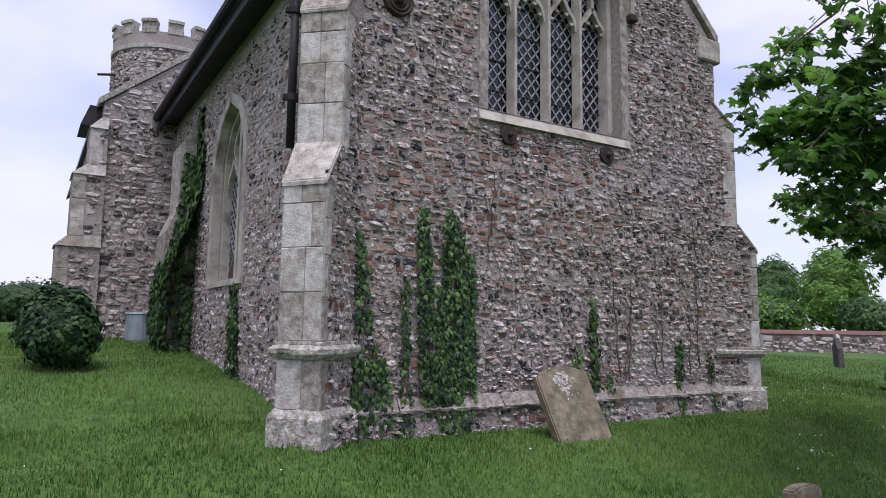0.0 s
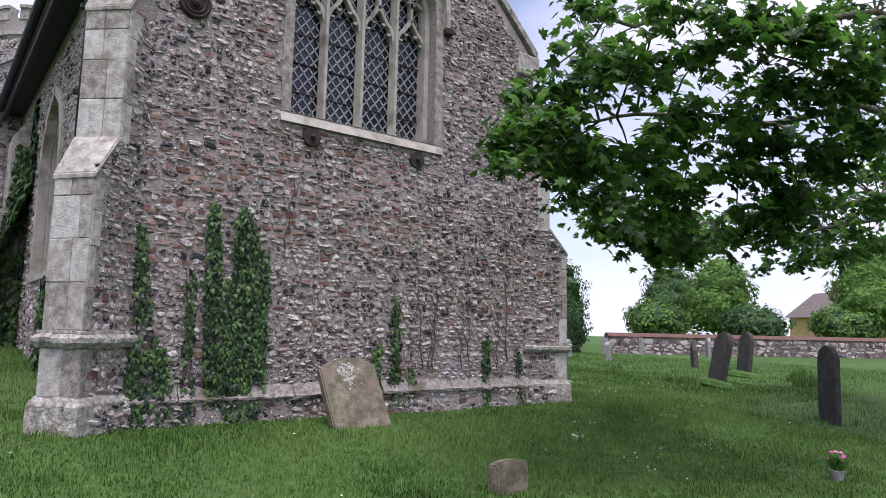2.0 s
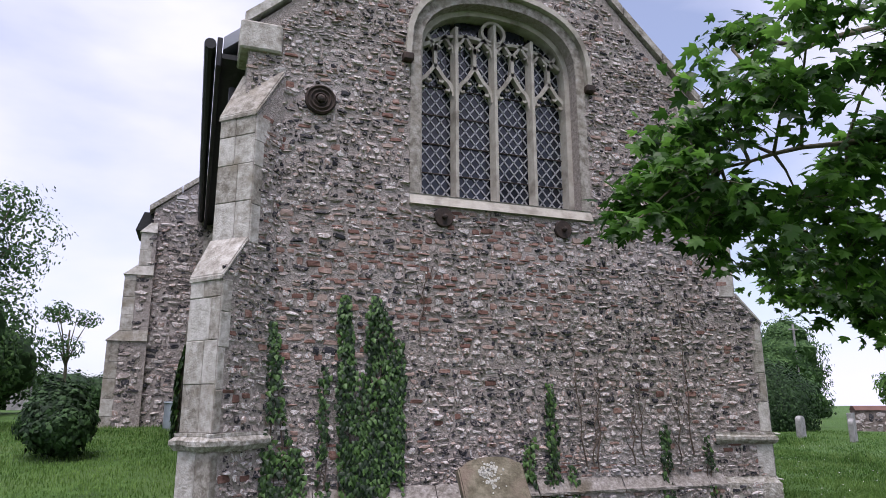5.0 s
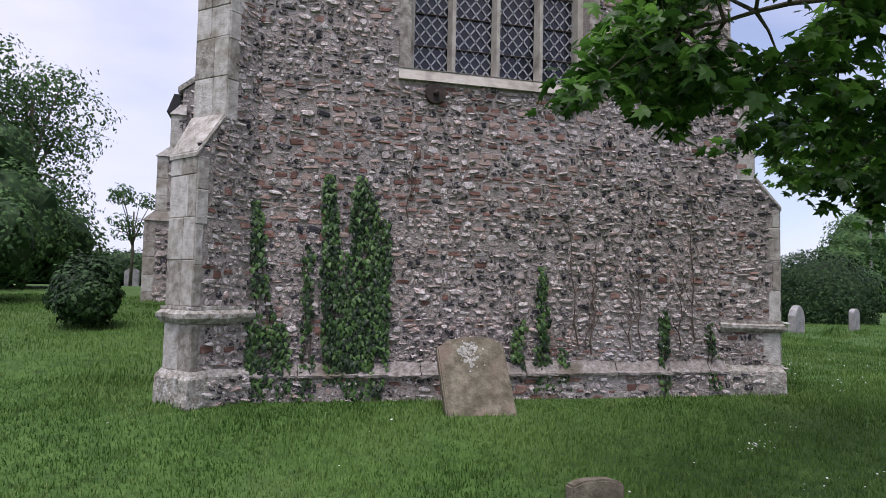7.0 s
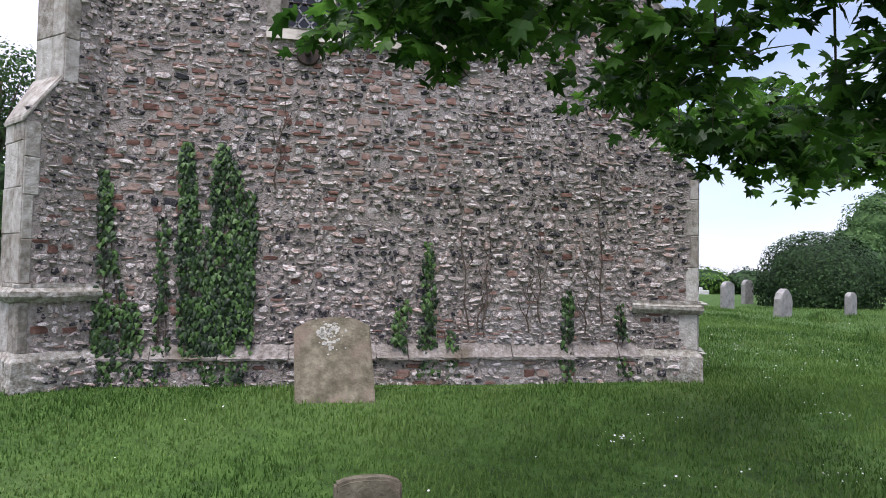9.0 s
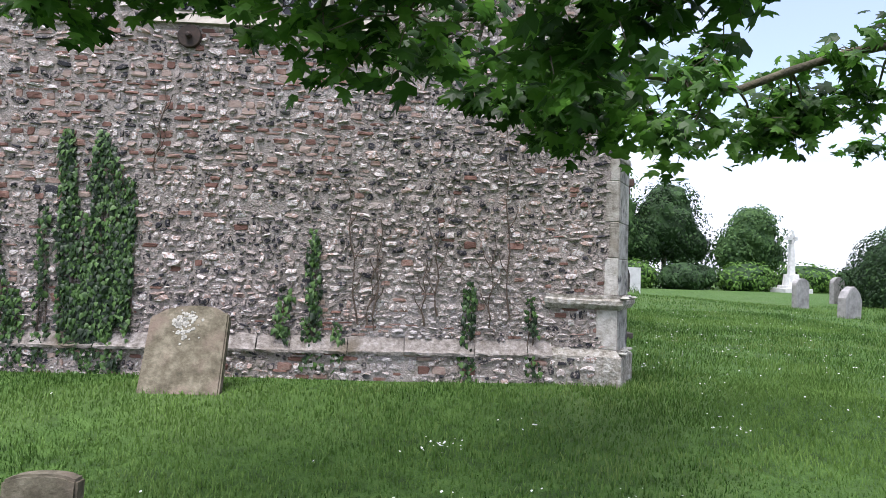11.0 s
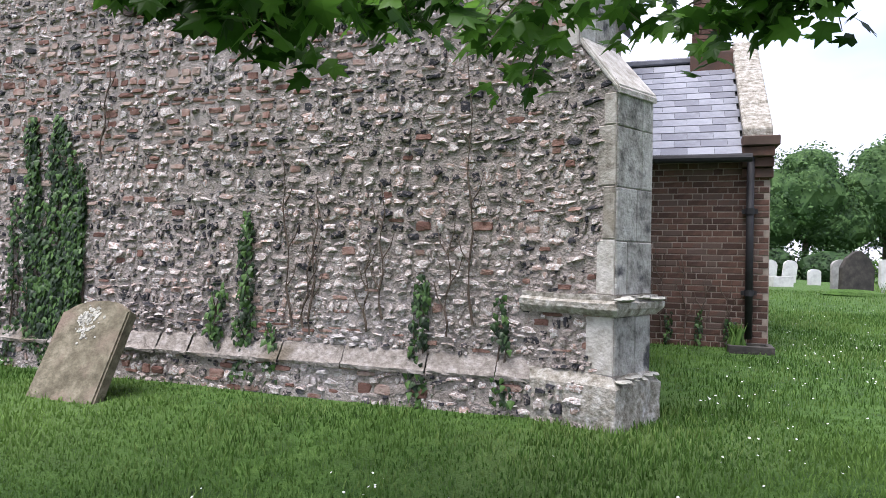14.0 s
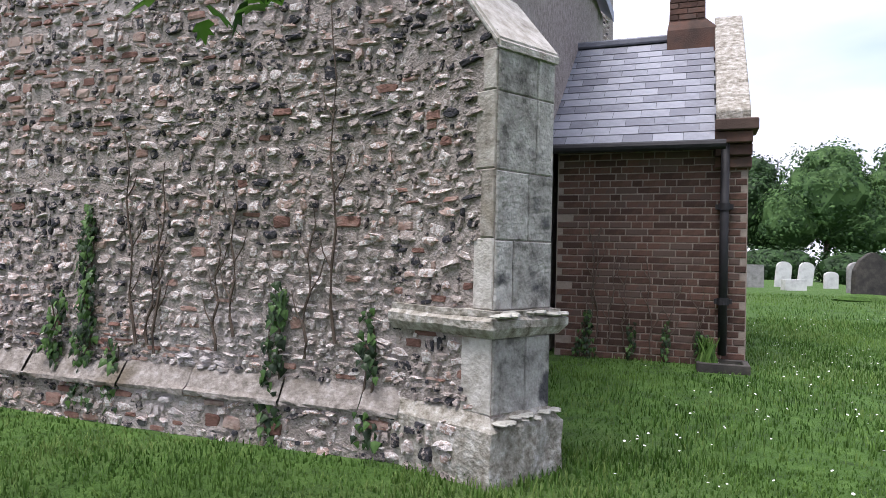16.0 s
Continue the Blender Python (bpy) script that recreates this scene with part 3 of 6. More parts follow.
# one leaded pane for each light: dark glass, diamond cames standing proud of it
for k in range(4):
    x0, x1 = WIN_L + LIGHT * k + 0.03, WIN_L + LIGHT * (k + 1) - 0.03
    bm = bmesh.new()
    box(bm, x0, x1, 0.335, 0.345, SILL, CROWN - 0.1)
    pane = part("pane", bm, GLASS, window, "dark leaded lattice glass")
    bm = bmesh.new()
    pitch_x, pitch_z = (x1 - x0) / 3.5, 0.165
    top = SPRING + 0.55
    for s in (-1, 1):
        c = -30
        while c < 60:
            # line: (x-x0)/pitch_x*s + (z-SILL)/pitch_z = c
            ends = []
            for x in (x0, x1):
                z = SILL + pitch_z * (c - s * (x - x0) / pitch_x)
                ends.append((x, z))
            (xa, za), (xb, zb) = ends
            if max(za, zb) > SILL and min(za, zb) < top:
                def clip(x, z):
                    zc = min(max(z, SILL), top)
                    return (x + (zc - z) / (zb - za) * (xb - xa), zc)
                a, b = clip(xa, za), clip(xb, zb)
                if math.hypot(a[0] - b[0], a[1] - b[1]) > 0.02:
                    bar(bm, [a, b], 0.0085, 0.322, 0.012)
            c += 1
    part("lead_lattice", bm, LEAD, pane)
    for z in [SILL + 0.38 * i for i in range(1, 5)]:
        bm = bmesh.new()
        tube(bm, [(x0, 0.315, z), (x1, 0.315, z)], 0.008, 6)
        part("saddle_bar", bm, IRON, pane)
# a thin sheet behind the panes, its near-black colour painting the room's shade
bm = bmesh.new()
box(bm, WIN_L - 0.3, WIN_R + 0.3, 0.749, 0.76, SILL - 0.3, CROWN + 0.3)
tagged(part("wall_inside", bm, INSIDE_SHADE), "near-black sheet standing in for the unlit church interior behind the window", "wall", kind="structure")


# ---- tie plates ----
def tie_plate(x, z, r, rings):
    ob = thing("tie_plate", "round rusty iron wall tie plate with raised rings" if rings else "small round rusty iron tie plate with a bolt", "tie plate", (x, 0, z), "iron tie plates")
    bm = bmesh.new()
    tube(bm, [(0, 0.0, 0), (0, -0.035, 0), (0, -0.045, 0)], [r, r, r * 0.93], 28)
    part("plate", bm, IRON, ob)
    for rr in rings:
        bm = bmesh.new()
        pts = 28
        loop = [[bm.verts.new(((rr + 0.018 * math.cos(b)) * math.cos(a), -0.045 - 0.018 * math.sin(b), (rr + 0.018 * math.cos(b)) * math.sin(a))) for b in [0, math.pi / 2, math.pi]]
                for a in [2 * math.pi * i / pts for i in range(pts)]]
        for i in range(pts):
            for k in range(2):
                bm.faces.new((loop[i][k], loop[i][k + 1], loop[(i + 1) % pts][k + 1], loop[(i + 1) % pts][k]))
        part("ring", bm, IRON, ob)
    bm = bmesh.new()
    tube(bm, [(0, -0.04, 0), (0, -0.085, 0), (0, -0.1, 0)], [r * 0.28, r * 0.26, r * 0.12], 8)
    part("bolt", bm, IRON, ob)


tie_plate(-1.62, 4.5, 0.17, (0.155, 0.11, 0.065))
tie_plate(-0.16, 3.28, 0.115, ())
tie_plate(1.39, 3.27, 0.115, ())


# ---- diagonal buttresses ----
def offset(quad, d):
    """Move the two outer corners and sides of a buttress plan outward by d."""
    a, b, c, e = [Vector(p) for p in quad]
    out = ((b - a).normalized() + (c - e).normalized()).normalized()
    side = (b - c).normalized()
    return [tuple(a + side * d), tuple(b + side * d + out * d), tuple(c - side * d + out * d), tuple(e - side * d)]


def pulled(quad, f):
    a, b, c, e = [Vector(p) for p in quad]
    return [tuple(a), tuple(b.lerp(a, f)), tuple(c.lerp(e, f)), tuple(e)]


def face_place(p, q, hand=1):
    """A wall face from plan point p to q: (along, up, out) to the world."""
    p, q = Vector((*p, 0)), Vector((*q, 0))
    along = (q - p).normalized()
    out = Vector((along.y, -along.x, 0)) * hand
    return (lambda u, v, w: p + along * u + Vector((0, 0, v)) + out * w), (q - p).length


def ashlar_face(parent, p, q, z0, z1, mat, rng, course=0.30, split=2, depth=0.011, hand=1):
    """Cut blocks over a narrow face, each with its own joint."""
    place, wide = face_place(p, q, hand)
    z = z0
    while z < z1 - 0.05:
        h = min(course * rng.uniform(0.8, 1.3), z1 - z)
        if z1 - z - h < 0.1:
            h = z1 - z
        cuts = [0.0, wide] if split == 1 else [0.0, wide * rng.choice((0.3, 0.42, 0.55, 0.68)), wide]
        for u0, u1 in zip(cuts, cuts[1:]):
            g, d = 0.0025, depth * rng.uniform(0.6, 1.1)
            verts = [place(u, v, w) for w in (-0.03, d - 0.005) for u, v in ((u0 + g, z + g), (u1 - g, z + g), (u1 - g, z + h - g), (u0 + g, z + h - g))]
            b = 0.006
            verts += [place(u, v, d) for u, v in ((u0 + g + b, z + g + b), (u1 - g - b, z + g + b), (u1 - g - b, z + h - g - b), (u0 + g + b, z + h - g - b))]
            faces = [(k, (k + 1) % 4, 4 + (k + 1) % 4, 4 + k) for k in range(4)] + [(4 + k, 4 + (k + 1) % 4, 8 + (k + 1) % 4, 8 + k) for k in range(4)] + [(8, 9, 10, 11)]
            if hand < 0:
                faces = [tuple(reversed(f)) for f in faces]
            raw("block", verts, faces, mat, parent)
        z += h


def buttress(label, quad, heights, end_mat, rng, flint_sides):
    (ax, ay), (bx, by), (cx, cy) = quad[:3]
    hand = 1 if (bx - ax) * (cy - by) - (by - ay) * (cx - bx) > 0 else -1
    ground0, plinth, ledge0, ledge1, shaft, slope, upper, top = heights
    ob = thing("buttress", label, "buttress", (*quad[1], 0), "diagonal buttresses", kind="structure")
    inv = Matrix.Translation((-quad[1][0], -quad[1][1], 0))

    def local(o):
        o.data.transform(inv)
        return o
    wide = offset(quad, 0.055)
    bm = bmesh.new()
    prism(bm, wide, wide, ground0 - 0.4, plinth - 0.07)
    prism(bm, wide, offset(quad, 0.012), plinth - 0.07, plinth)
    bmesh.ops.subdivide_edges(bm, edges=bm.edges[:], cuts=4, use_grid_fill=True)
    for v in bm.verts:
        v.co += Vector((noise.noise(v.co * 7), noise.noise(v.co * 7 + Vector((7, 0, 0))), noise.noise(v.co * 7 + Vector((0, 5, 0))))) * 0.022
    local(part("plinth_course", bm, LEDGE, ob))
    before = set(ob.children)
    for p, q, lo, hi in ((wide[0], wide[1], 0.0, 0.22), (wide[2], wide[3], 0.22, 0.0)):
        place, length = face_place(p, q, hand)
        lay(rubble(place, [(lo, -0.1), (length - hi, -0.1), (length - hi, plinth - 0.09), (lo, plinth - 0.09)], [], rng), ob)
    for o in [c for c in ob.children if c not in before]:
        local(o)
    bm = bmesh.new()
    prism(bm, quad, quad, plinth - 0.02, ledge0 + 0.02)
    prism(bm, quad, quad, ledge1 - 0.02, shaft)
    prism(bm, quad, pulled(quad, 0.42), shaft, slope)
    second = pulled(quad, 0.42)
    prism(bm, second, second, slope - 0.01, upper)
    prism(bm, second, pulled(quad, 0.97), upper, top)
    local(part("core", bm, MORTAR, ob))
    bm = bmesh.new()
    lip = offset(quad, 0.065)
    prism(bm, offset(quad, 0.03), lip, ledge0, ledge0 + 0.05)
    prism(bm, lip, lip, ledge0 + 0.05, ledge0 + 0.09)
    prism(bm, lip, offset(quad, 0.03), ledge0 + 0.09, ledge1 - 0.03)
    prism(bm, offset(quad, 0.035), offset(quad, 0.035), ledge1 - 0.03, ledge1)
    bmesh.ops.subdivide_edges(bm, edges=bm.edges[:], cuts=3, use_grid_fill=True)
    for v in bm.verts:
        v.co += Vector((noise.noise(v.co * 9), noise.noise(v.co * 9 + Vector((7, 0, 0))), noise.noise(v.co * 8 + Vector((0, 5, 0))))) * 0.016
    local(part("ledge_moulding", bm, LEDGE, ob))
    # weathered slabs over the slopes
    for base, head, zb, zt in ((quad, second, shaft, slope), (second, pulled(quad, 0.97), upper, top)):
        bm = bmesh.new()
        o_b, o_h = offset(base, 0.022), offset(head, 0.015)
        lower = [(*o_b[1], zb - 0.05), (*o_b[2], zb - 0.05), (*o_h[2], zt + 0.0), (*o_h[1], zt + 0.0)]
        lo = [bm.verts.new(p) for p in lower]
        hi = [bm.verts.new((p[0], p[1], p[2] + 0.06)) for p in lower]
        for k in range(4):
            bm.faces.new((lo[k], lo[(k + 1) % 4], hi[(k + 1) % 4], hi[k]))
        bm.faces.new(hi), bm.faces.new(list(reversed(lo)))
        bmesh.ops.recalc_face_normals(bm, faces=bm.faces[:])
        bmesh.ops.bevel(bm, geom=bm.edges[:], offset=0.012, segments=2, affect="EDGES")
        local(part("weathering", bm, ASHLAR, ob))
    stages = ((quad, plinth, ledge0), (quad, ledge1, shaft - 0.03), (second, slope, upper - 0.03))
    for plan, z0, z1 in stages:
        before = set(ob.children)
        ashlar_face(ob, plan[1], plan[2], z0, z1, end_mat, rng, 0.34, hand=hand)
        # quoins wrap on to both flint sides
        for p, q, flip in ((plan[0], plan[1], True), (plan[2], plan[3], False)):
            length = (Vector(q) - Vector(p)).length
            z = z0
            while z < z1 - 0.05:
                h = min(rng.uniform(0.26, 0.42), z1 - z)
                if z1 - z - h < 0.1:
                    h = z1 - z
                w = rng.choice((0.09, 0.13, 0.2))
                w = min(w, length * 0.7)
                d = (Vector(q) - Vector(p)).normalized()
                a, b = (Vector(q) - d * w, Vector(q)) if flip else (Vector(p), Vector(p) + d * w)
                ashlar_face(ob, a, b, z, z + h, ASHLAR, rng, 9.0, 1, hand=hand)
                z += h
            place, length = face_place(p, q, hand)
            lo, hi = (0.0, length - 0.13) if flip else (0.13, length)
            if flint_sides:
                lay(rubble(place, [(lo, z0), (hi, z0), (hi, z1 + 0.02), (lo, z1 + 0.02)], [], rng, brick=lambda u, v: 0.09, gap=0.009, proud=0.022), ob)
        for o in [c for c in ob.children if c not in before]:
            local(o)
    # sloping shoulders of the flint sides
    for p, q, p2, q2 in ((quad[0], quad[1], second[0], second[1]), (quad[2], quad[3], second[2], second[3])):
        place, length = face_place(p, q, hand)
        d = (Vector(q) - Vector(p)).length - (Vector(q2) - Vector(p2)).length
        loop = [(0, shaft), (length, shaft), (length - d, slope), (0, slope)] if p == quad[0] else [(0, shaft), (length, shaft), (length, slope), (d, slope)]
        before = set(ob.children)
        lay(rubble(place, loop, [], rng), ob)
        for o in [c for c in ob.children if c not in before]:
            local(o)
    return ob


N_QUAD = [(-2.0, 0.0), (-2.53, -0.46), (-2.80, -0.11), (-2.42, 0.26)]
S_QUAD = [(3.44, 0.0), (4.08, -0.25), (4.29, 0.12), (3.62, 0.46)]
buttress("pale ashlar and flint diagonal buttress on the north corner", N_QUAD, (0.06, 0.34, 0.78, 0.94, 2.38, 2.76, 4.15, 4.72), ASHLAR, random.Random(11), True)
south_buttress = buttress("grey lichened ashlar and flint diagonal buttress beside the vestry", S_QUAD, (0.02, 0.33, 0.72, 0.86, 2.22, 2.55, 4.0, 4.38), ASHLAR_GREY, random.Random(12), True)

lichen_rng = random.Random(13)
for z, d in ((0.845, 0.035), (0.835, 0.06), (0.315, 0.03), (0.30, 0.055)):
    for _ in range(7):
        q = offset(S_QUAD, d)
        side = lichen_rng.random()
        p = Vector(q[1]).lerp(Vector(q[2]), side)
        r = lichen_rng.uniform(0.015, 0.045)
        bm = bmesh.new()
        bmesh.ops.create_icosphere(bm, subdivisions=2, radius=r)
        for v in bm.verts:
            v.co = Vector((v.co.x * 1.2, v.co.y * 1.2, v.co.z * 0.3)) * (1 + 0.5 * noise.noise(v.co * 40))
        bmesh.ops.translate(bm, vec=(p.x - S_QUAD[1][0], p.y - S_QUAD[1][1], z), verts=bm.verts[:])
        part("lichen", bm, LICHEN, south_buttress)


# ---- north side: mid buttress, window, downpipe, water butt ----
def mid_buttress():
    y0, y1, gz = 5.6, 6.35, 0.45
    ob = thing("buttress", "ivy-covered pale stone side buttress", "buttress", (NX - 0.6, y0, gz), "side buttresses", kind="structure")
    for name, pts_low, pts_high, z0, z1, mat in (
        ("plinth_course", 0.53, 0.53, -0.2, 0.52, LEDGE), ("ledge_moulding", 0.54, 0.49, 0.52, 0.62, LEDGE), ("core", 0.48, 0.48, 0.62, 2.1, ASHLAR),
        ("weathering", 0.48, 0.31, 2.1, 2.5, ASHLAR), ("core", 0.31, 0.31, 2.5, 3.6, ASHLAR), ("weathering", 0.31, 0.02, 3.6, 4.05, ASHLAR)):
        bm = bmesh.new()
        lo = [(0.6, 0), (0.6 - pts_low, 0), (0.6 - pts_low, y1 - y0), (0.6, y1 - y0)]
        hi = [(0.6, 0), (0.6 - pts_high, 0), (0.6 - pts_high, y1 - y0), (0.6, y1 - y0)]
        prism(bm, lo, hi, z0, z1)
        part(name, bm, mat, ob)


mid_buttress()
side_window = thing("window_2", "pointed two-light stone side window with lattice glass", "window", kind="structure")
swap = Matrix(((0, 1, 0, NX), (1, 0, 0, 0), (0, 0, 1, 0), (0, 0, 0, 1)))


def side_piece(name, bm, mat, parent, label=""):
    bmesh.ops.transform(bm, matrix=swap, verts=bm.verts[:])
    bmesh.ops.recalc_face_normals(bm, faces=bm.faces[:])
    return part(name, bm, mat, parent, label)


def pointed(grow):
    return [(2.75 - grow, 1.68 - grow * 0.5), (4.35 + grow, 1.68 - grow * 0.5), (4.35 + grow, 3.5), (4.05 + grow * 0.8, 4.0 + grow * 0.7), (3.55, 4.25 + grow), (3.05 - grow * 0.8, 4.0 + grow * 0.7), (2.75 - grow, 3.5)]


bm = bmesh.new()
outline_solid(bm, pointed(0.16), [pointed(-0.002)], -0.03, 0.1)
side_piece("window_surround", bm, TRACERY, side_window)
bm = bmesh.new()
outline_solid(bm, pointed(0.0), [pointed(-0.08)], 0.12, 0.3)
side_piece("window_frame", bm, TRACERY, side_window)
bm = bmesh.new()
box(bm, 3.5, 3.6, 0.14, 0.3, 1.68, 4.2)
side_piece("mullion", bm, TRACERY, side_window)
for a, b in ((2.8, 3.5), (3.6, 4.3)):
    bm = bmesh.new()
    for side in ogee(a, b, 3.0, 3.55):
        bar(bm, side, 0.035, 0.16)
    m = (a + b) / 2
    bar(bm, [(m, 3.5), (m, 3.75), (3.55, 4.1)], 0.03, 0.16)
    side_piece("tracery", bm, TRACERY, side_window)
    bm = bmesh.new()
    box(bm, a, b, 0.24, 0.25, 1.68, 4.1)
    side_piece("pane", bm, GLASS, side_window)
    bm = bmesh.new()
    for s in (-1, 1):
        for c in range(-8, 22):
            za, zb = 1.7 + 0.16 * c, 1.7 + 0.16 * (c + s * 4.5)
            if min(za, zb) > 1.68 and max(za, zb) < 3.7:
                bar(bm, [(a, za), (b, zb)], 0.008, 0.23, 0.012)
    side_piece("lead_lattice", bm, LEAD, side_window)
# the same near-black sheet in place of shade behind the side window
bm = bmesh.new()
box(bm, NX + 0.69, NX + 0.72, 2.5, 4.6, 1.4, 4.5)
tagged(part("wall_inside", bm, INSIDE_SHADE), "near-black sheet standing in for the unlit church interior behind the side window", "wall", kind="structure")


def downpipe(label, x, y, z0, z1, r, shoe=None):
    ob = thing("downpipe", label, "downpipe", (x, y, z0), "rainwater pipes")
    bm = bmesh.new()
    tube(bm, [(0, 0, 0), (0, 0, z1 - z0)], r, 12)
    part("pipe", bm, BLACK_PAINT, ob, smooth=True)
    z = 0.5
    while z < z1 - z0:
        bm = bmesh.new()
        tube(bm, [(0, 0, z), (0, 0, z + 0.07)], r * 1.3, 12)
        box(bm, -r * 2, r * 2, 0.0, r * 1.4, z + 0.01, z + 0.06)
        part("collar", bm, BLACK_PAINT, ob)
        z += 0.95
    return ob


pipe_n = downpipe("black cast iron downpipe beside the buttress", NX - 0.12, 0.56, 2.9, EAVE - 0.5, 0.045)
downpipe("black cast iron downpipe on the south corner", SX + 0.10, 0.42, 2.3, EAVE - 0.35, 0.045)

water_butt = thing("water_butt", "grey galvanised water butt standing against the nave wall", "water butt", (-2.95, 7.4, ground_z(-2.95, 7.4)))
bm = bmesh.new()
tube(bm, [(0, 0, -0.03), (0, 0, 0.03), (0, 0, 0.48), (0, 0, 0.5)], [0.24, 0.25, 0.25, 0.26], 20)
part("body", bm, ZINC, water_butt)
bm = bmesh.new()
tube(bm, [(0, 0, 0.5), (0, 0, 0.53)], [0.27, 0.26], 20)
part("lid", bm, ZINC, water_butt)

# ---- nave corner buttress ----
nave_but = thing("buttress", "tall stepped flint nave buttress with stone edges", "buttress", (-3.75, 8.0, 0.3), "nave buttresses", kind="structure")
for x0, z0, z1, nxt in ((-4.38, -0.3, 2.15, -4.18), (-4.18, 2.35, 3.5, -3.95), (-3.95, 3.7, 4.4, -3.78)):
    bm = bmesh.new()
    prism(bm, [(x0 + 3.75, -0.12), (0.1, -0.12), (0.1, 0.7), (x0 + 3.75, 0.7)], [(x0 + 3.75, -0.12), (0.1, -0.12), (0.1, 0.7), (x0 + 3.75, 0.7)], z0, z1)
    part("core", bm, MORTAR, nave_but)
    bm = bmesh.new()
    prism(bm, [(x0 + 3.72, -0.16), (0.1, -0.16), (0.1, 0.72), (x0 + 3.72, 0.72)], [(nxt + 3.75, -0.12), (0.1, -0.12), (0.1, 0.7), (nxt + 3.75, 0.7)], z1, z1 + 0.22)
    part("weathering", bm, ASHLAR, nave_but)
    lay(rubble(lambda u, v, w: Vector((u, -0.12 - w, v)), [(x0 + 4.0, max(z0, 0.2)), (-0.02, max(z0, 0.2)), (-0.02, z1), (x0 + 4.0, z1)], [], random.Random(31), 0.09, 0.16), nave_but)
    ashlar_face(nave_but, (x0 + 3.75, -0.12), (x0 + 3.98, -0.12), max(z0, 0.0), z1, ASHLAR, random.Random(33), 0.3, 1)
bm = bmesh.new()
prism(bm, [(-0.36, 0.3), (0.02, 0.3), (0.02, 1.4), (-0.36, 1.4)], [(-0.22, 0.3), (0.02, 0.3), (0.02, 1.4), (-0.22, 1.4)], 4.55, 4.95)
part("eaves_end", bm, BLACK_PAINT, nave_but, "dark timber eaves end")

# ---- round tower ----
tower = thing("round_tower", "round flint church tower with a battlemented parapet", "tower", (-0.35, 23.0, 0.0))
TR = 2.15


def ring_wall(r0, r1, z0, z1, sides=48):
    bm = bmesh.new()
    tube(bm, [(0, 0, z0), (0, 0, z1)], [r0, r1], sides)
    return bm


part("wall", ring_wall(TR + 0.2, TR, -0.5, 11.6), MORTAR, tower)
part("string_course", ring_wall(TR + 0.08, TR + 0.1, 11.6, 11.75), ASHLAR, tower)
part("parapet", ring_wall(TR + 0.03, TR + 0.03, 11.75, 12.25), MORTAR, tower)
for k in range(14):
    a0, a1 = 2 * math.pi * k / 14, 2 * math.pi * (k + 0.58) / 14
    bm = bmesh.new()
    ring = [(r * math.cos(a), r * math.sin(a)) for r, a in ((TR + 0.05, a0), (TR + 0.07, (a0 + a1) / 2), (TR + 0.05, a1), (TR - 0.3, a1), (TR - 0.3, a0))]
    prism(bm, ring, ring, 12.2, 12.62)
    cap = [(r * math.cos(a), r * math.sin(a)) for r, a in ((TR + 0.12, a0), (TR + 0.13, (a0 + a1) / 2), (TR + 0.12, a1), (TR - 0.35, a1), (TR - 0.35, a0))]
    prism(bm, cap, cap, 12.62, 12.74)
    part("merlon", bm, ASHLAR, tower)
bm = bmesh.new()
tube(bm, [(-TR + 0.1, -0.6, 10.7), (-TR - 0.55, -0.7, 10.55)], 0.05, 6)
part("spout", bm, IRON, tower)
tower_rng = random.Random(41)
lay(rubble(lambda u, v, w: Vector(((TR + 0.2 - 0.2 * v / 12 + w) * math.sin(u), -(TR + 0.2 - 0.2 * v / 12 + w) * math.cos(u), v)),
           [(-1.7, 7.0), (1.3, 7.0), (1.3, 11.55), (-1.7, 11.55)], [], tower_rng, 0.12, 0.085, 0.045, gap=0.012), tower)

# ---- rubble facing of the walls ----
gable_rng = random.Random(21)


def east_bricks(u, v):
    """Brick repairs lie in a band under and beside the window."""
    n = noise.noise((u * 0.7, v * 0.9, 1.7))
    band = smooth_step(1.7, 2.2, v) * (1 - smooth_step(3.0, 3.5, v)) * (1 - smooth_step(0.6, 2.4, u))
    return max(0.035, 0.34 * band + 0.22 * max(0.0, n))


gable_hole = four_centred(WIN_L, WIN_R, SILL - 0.14, SPRING, CROWN, grow=0.15)
east_place = lambda u, v, w: Vector((u, -w, v))
lay(rubble(east_place, [(-2.1, 0.38), (3.53, 0.38), (3.58, EAVE - 0.2), (0.66, 8.1), (-2.42, EAVE - 0.2)], [gable_hole], gable_rng, brick=east_bricks),
    wall_east, single=lambda u, v: 1.75 < u < 3.4 and 0.5 < v < 1.75)
lay(rubble(lambda u, v, w: Vector((u, -0.062 - w, v)), [(-2.1, -0.1), (3.5, -0.1), (3.5, 0.22), (-2.1, 0.22)], [], gable_rng, brick=lambda u, v: 0.12, proud=0.02), wall_east)
lay(rubble(lambda u, v, w: Vector((NX - w, u, v)), [(0.3, 0.1), (8.0, 0.1), (8.0, EAVE - 0.45), (0.3, EAVE - 0.45)], [pointed(0.17)], random.Random(22), 0.075, 0.12, gap=0.022, proud=0.02,
           brick=lambda u, v: 0.06 + 0.3 * max(0.0, noise.noise((u * 0.8, v * 0.8, 5.0)))), wall_north)
lay(rubble(lambda u, v, w: Vector((u, 8.0 - w, v)), [(-3.75, 0.4), (NX, 0.4), (NX, 6.2), (-3.75, 5.2)], [], random.Random(23), 0.09, 0.16, 0.035), wall_nave)


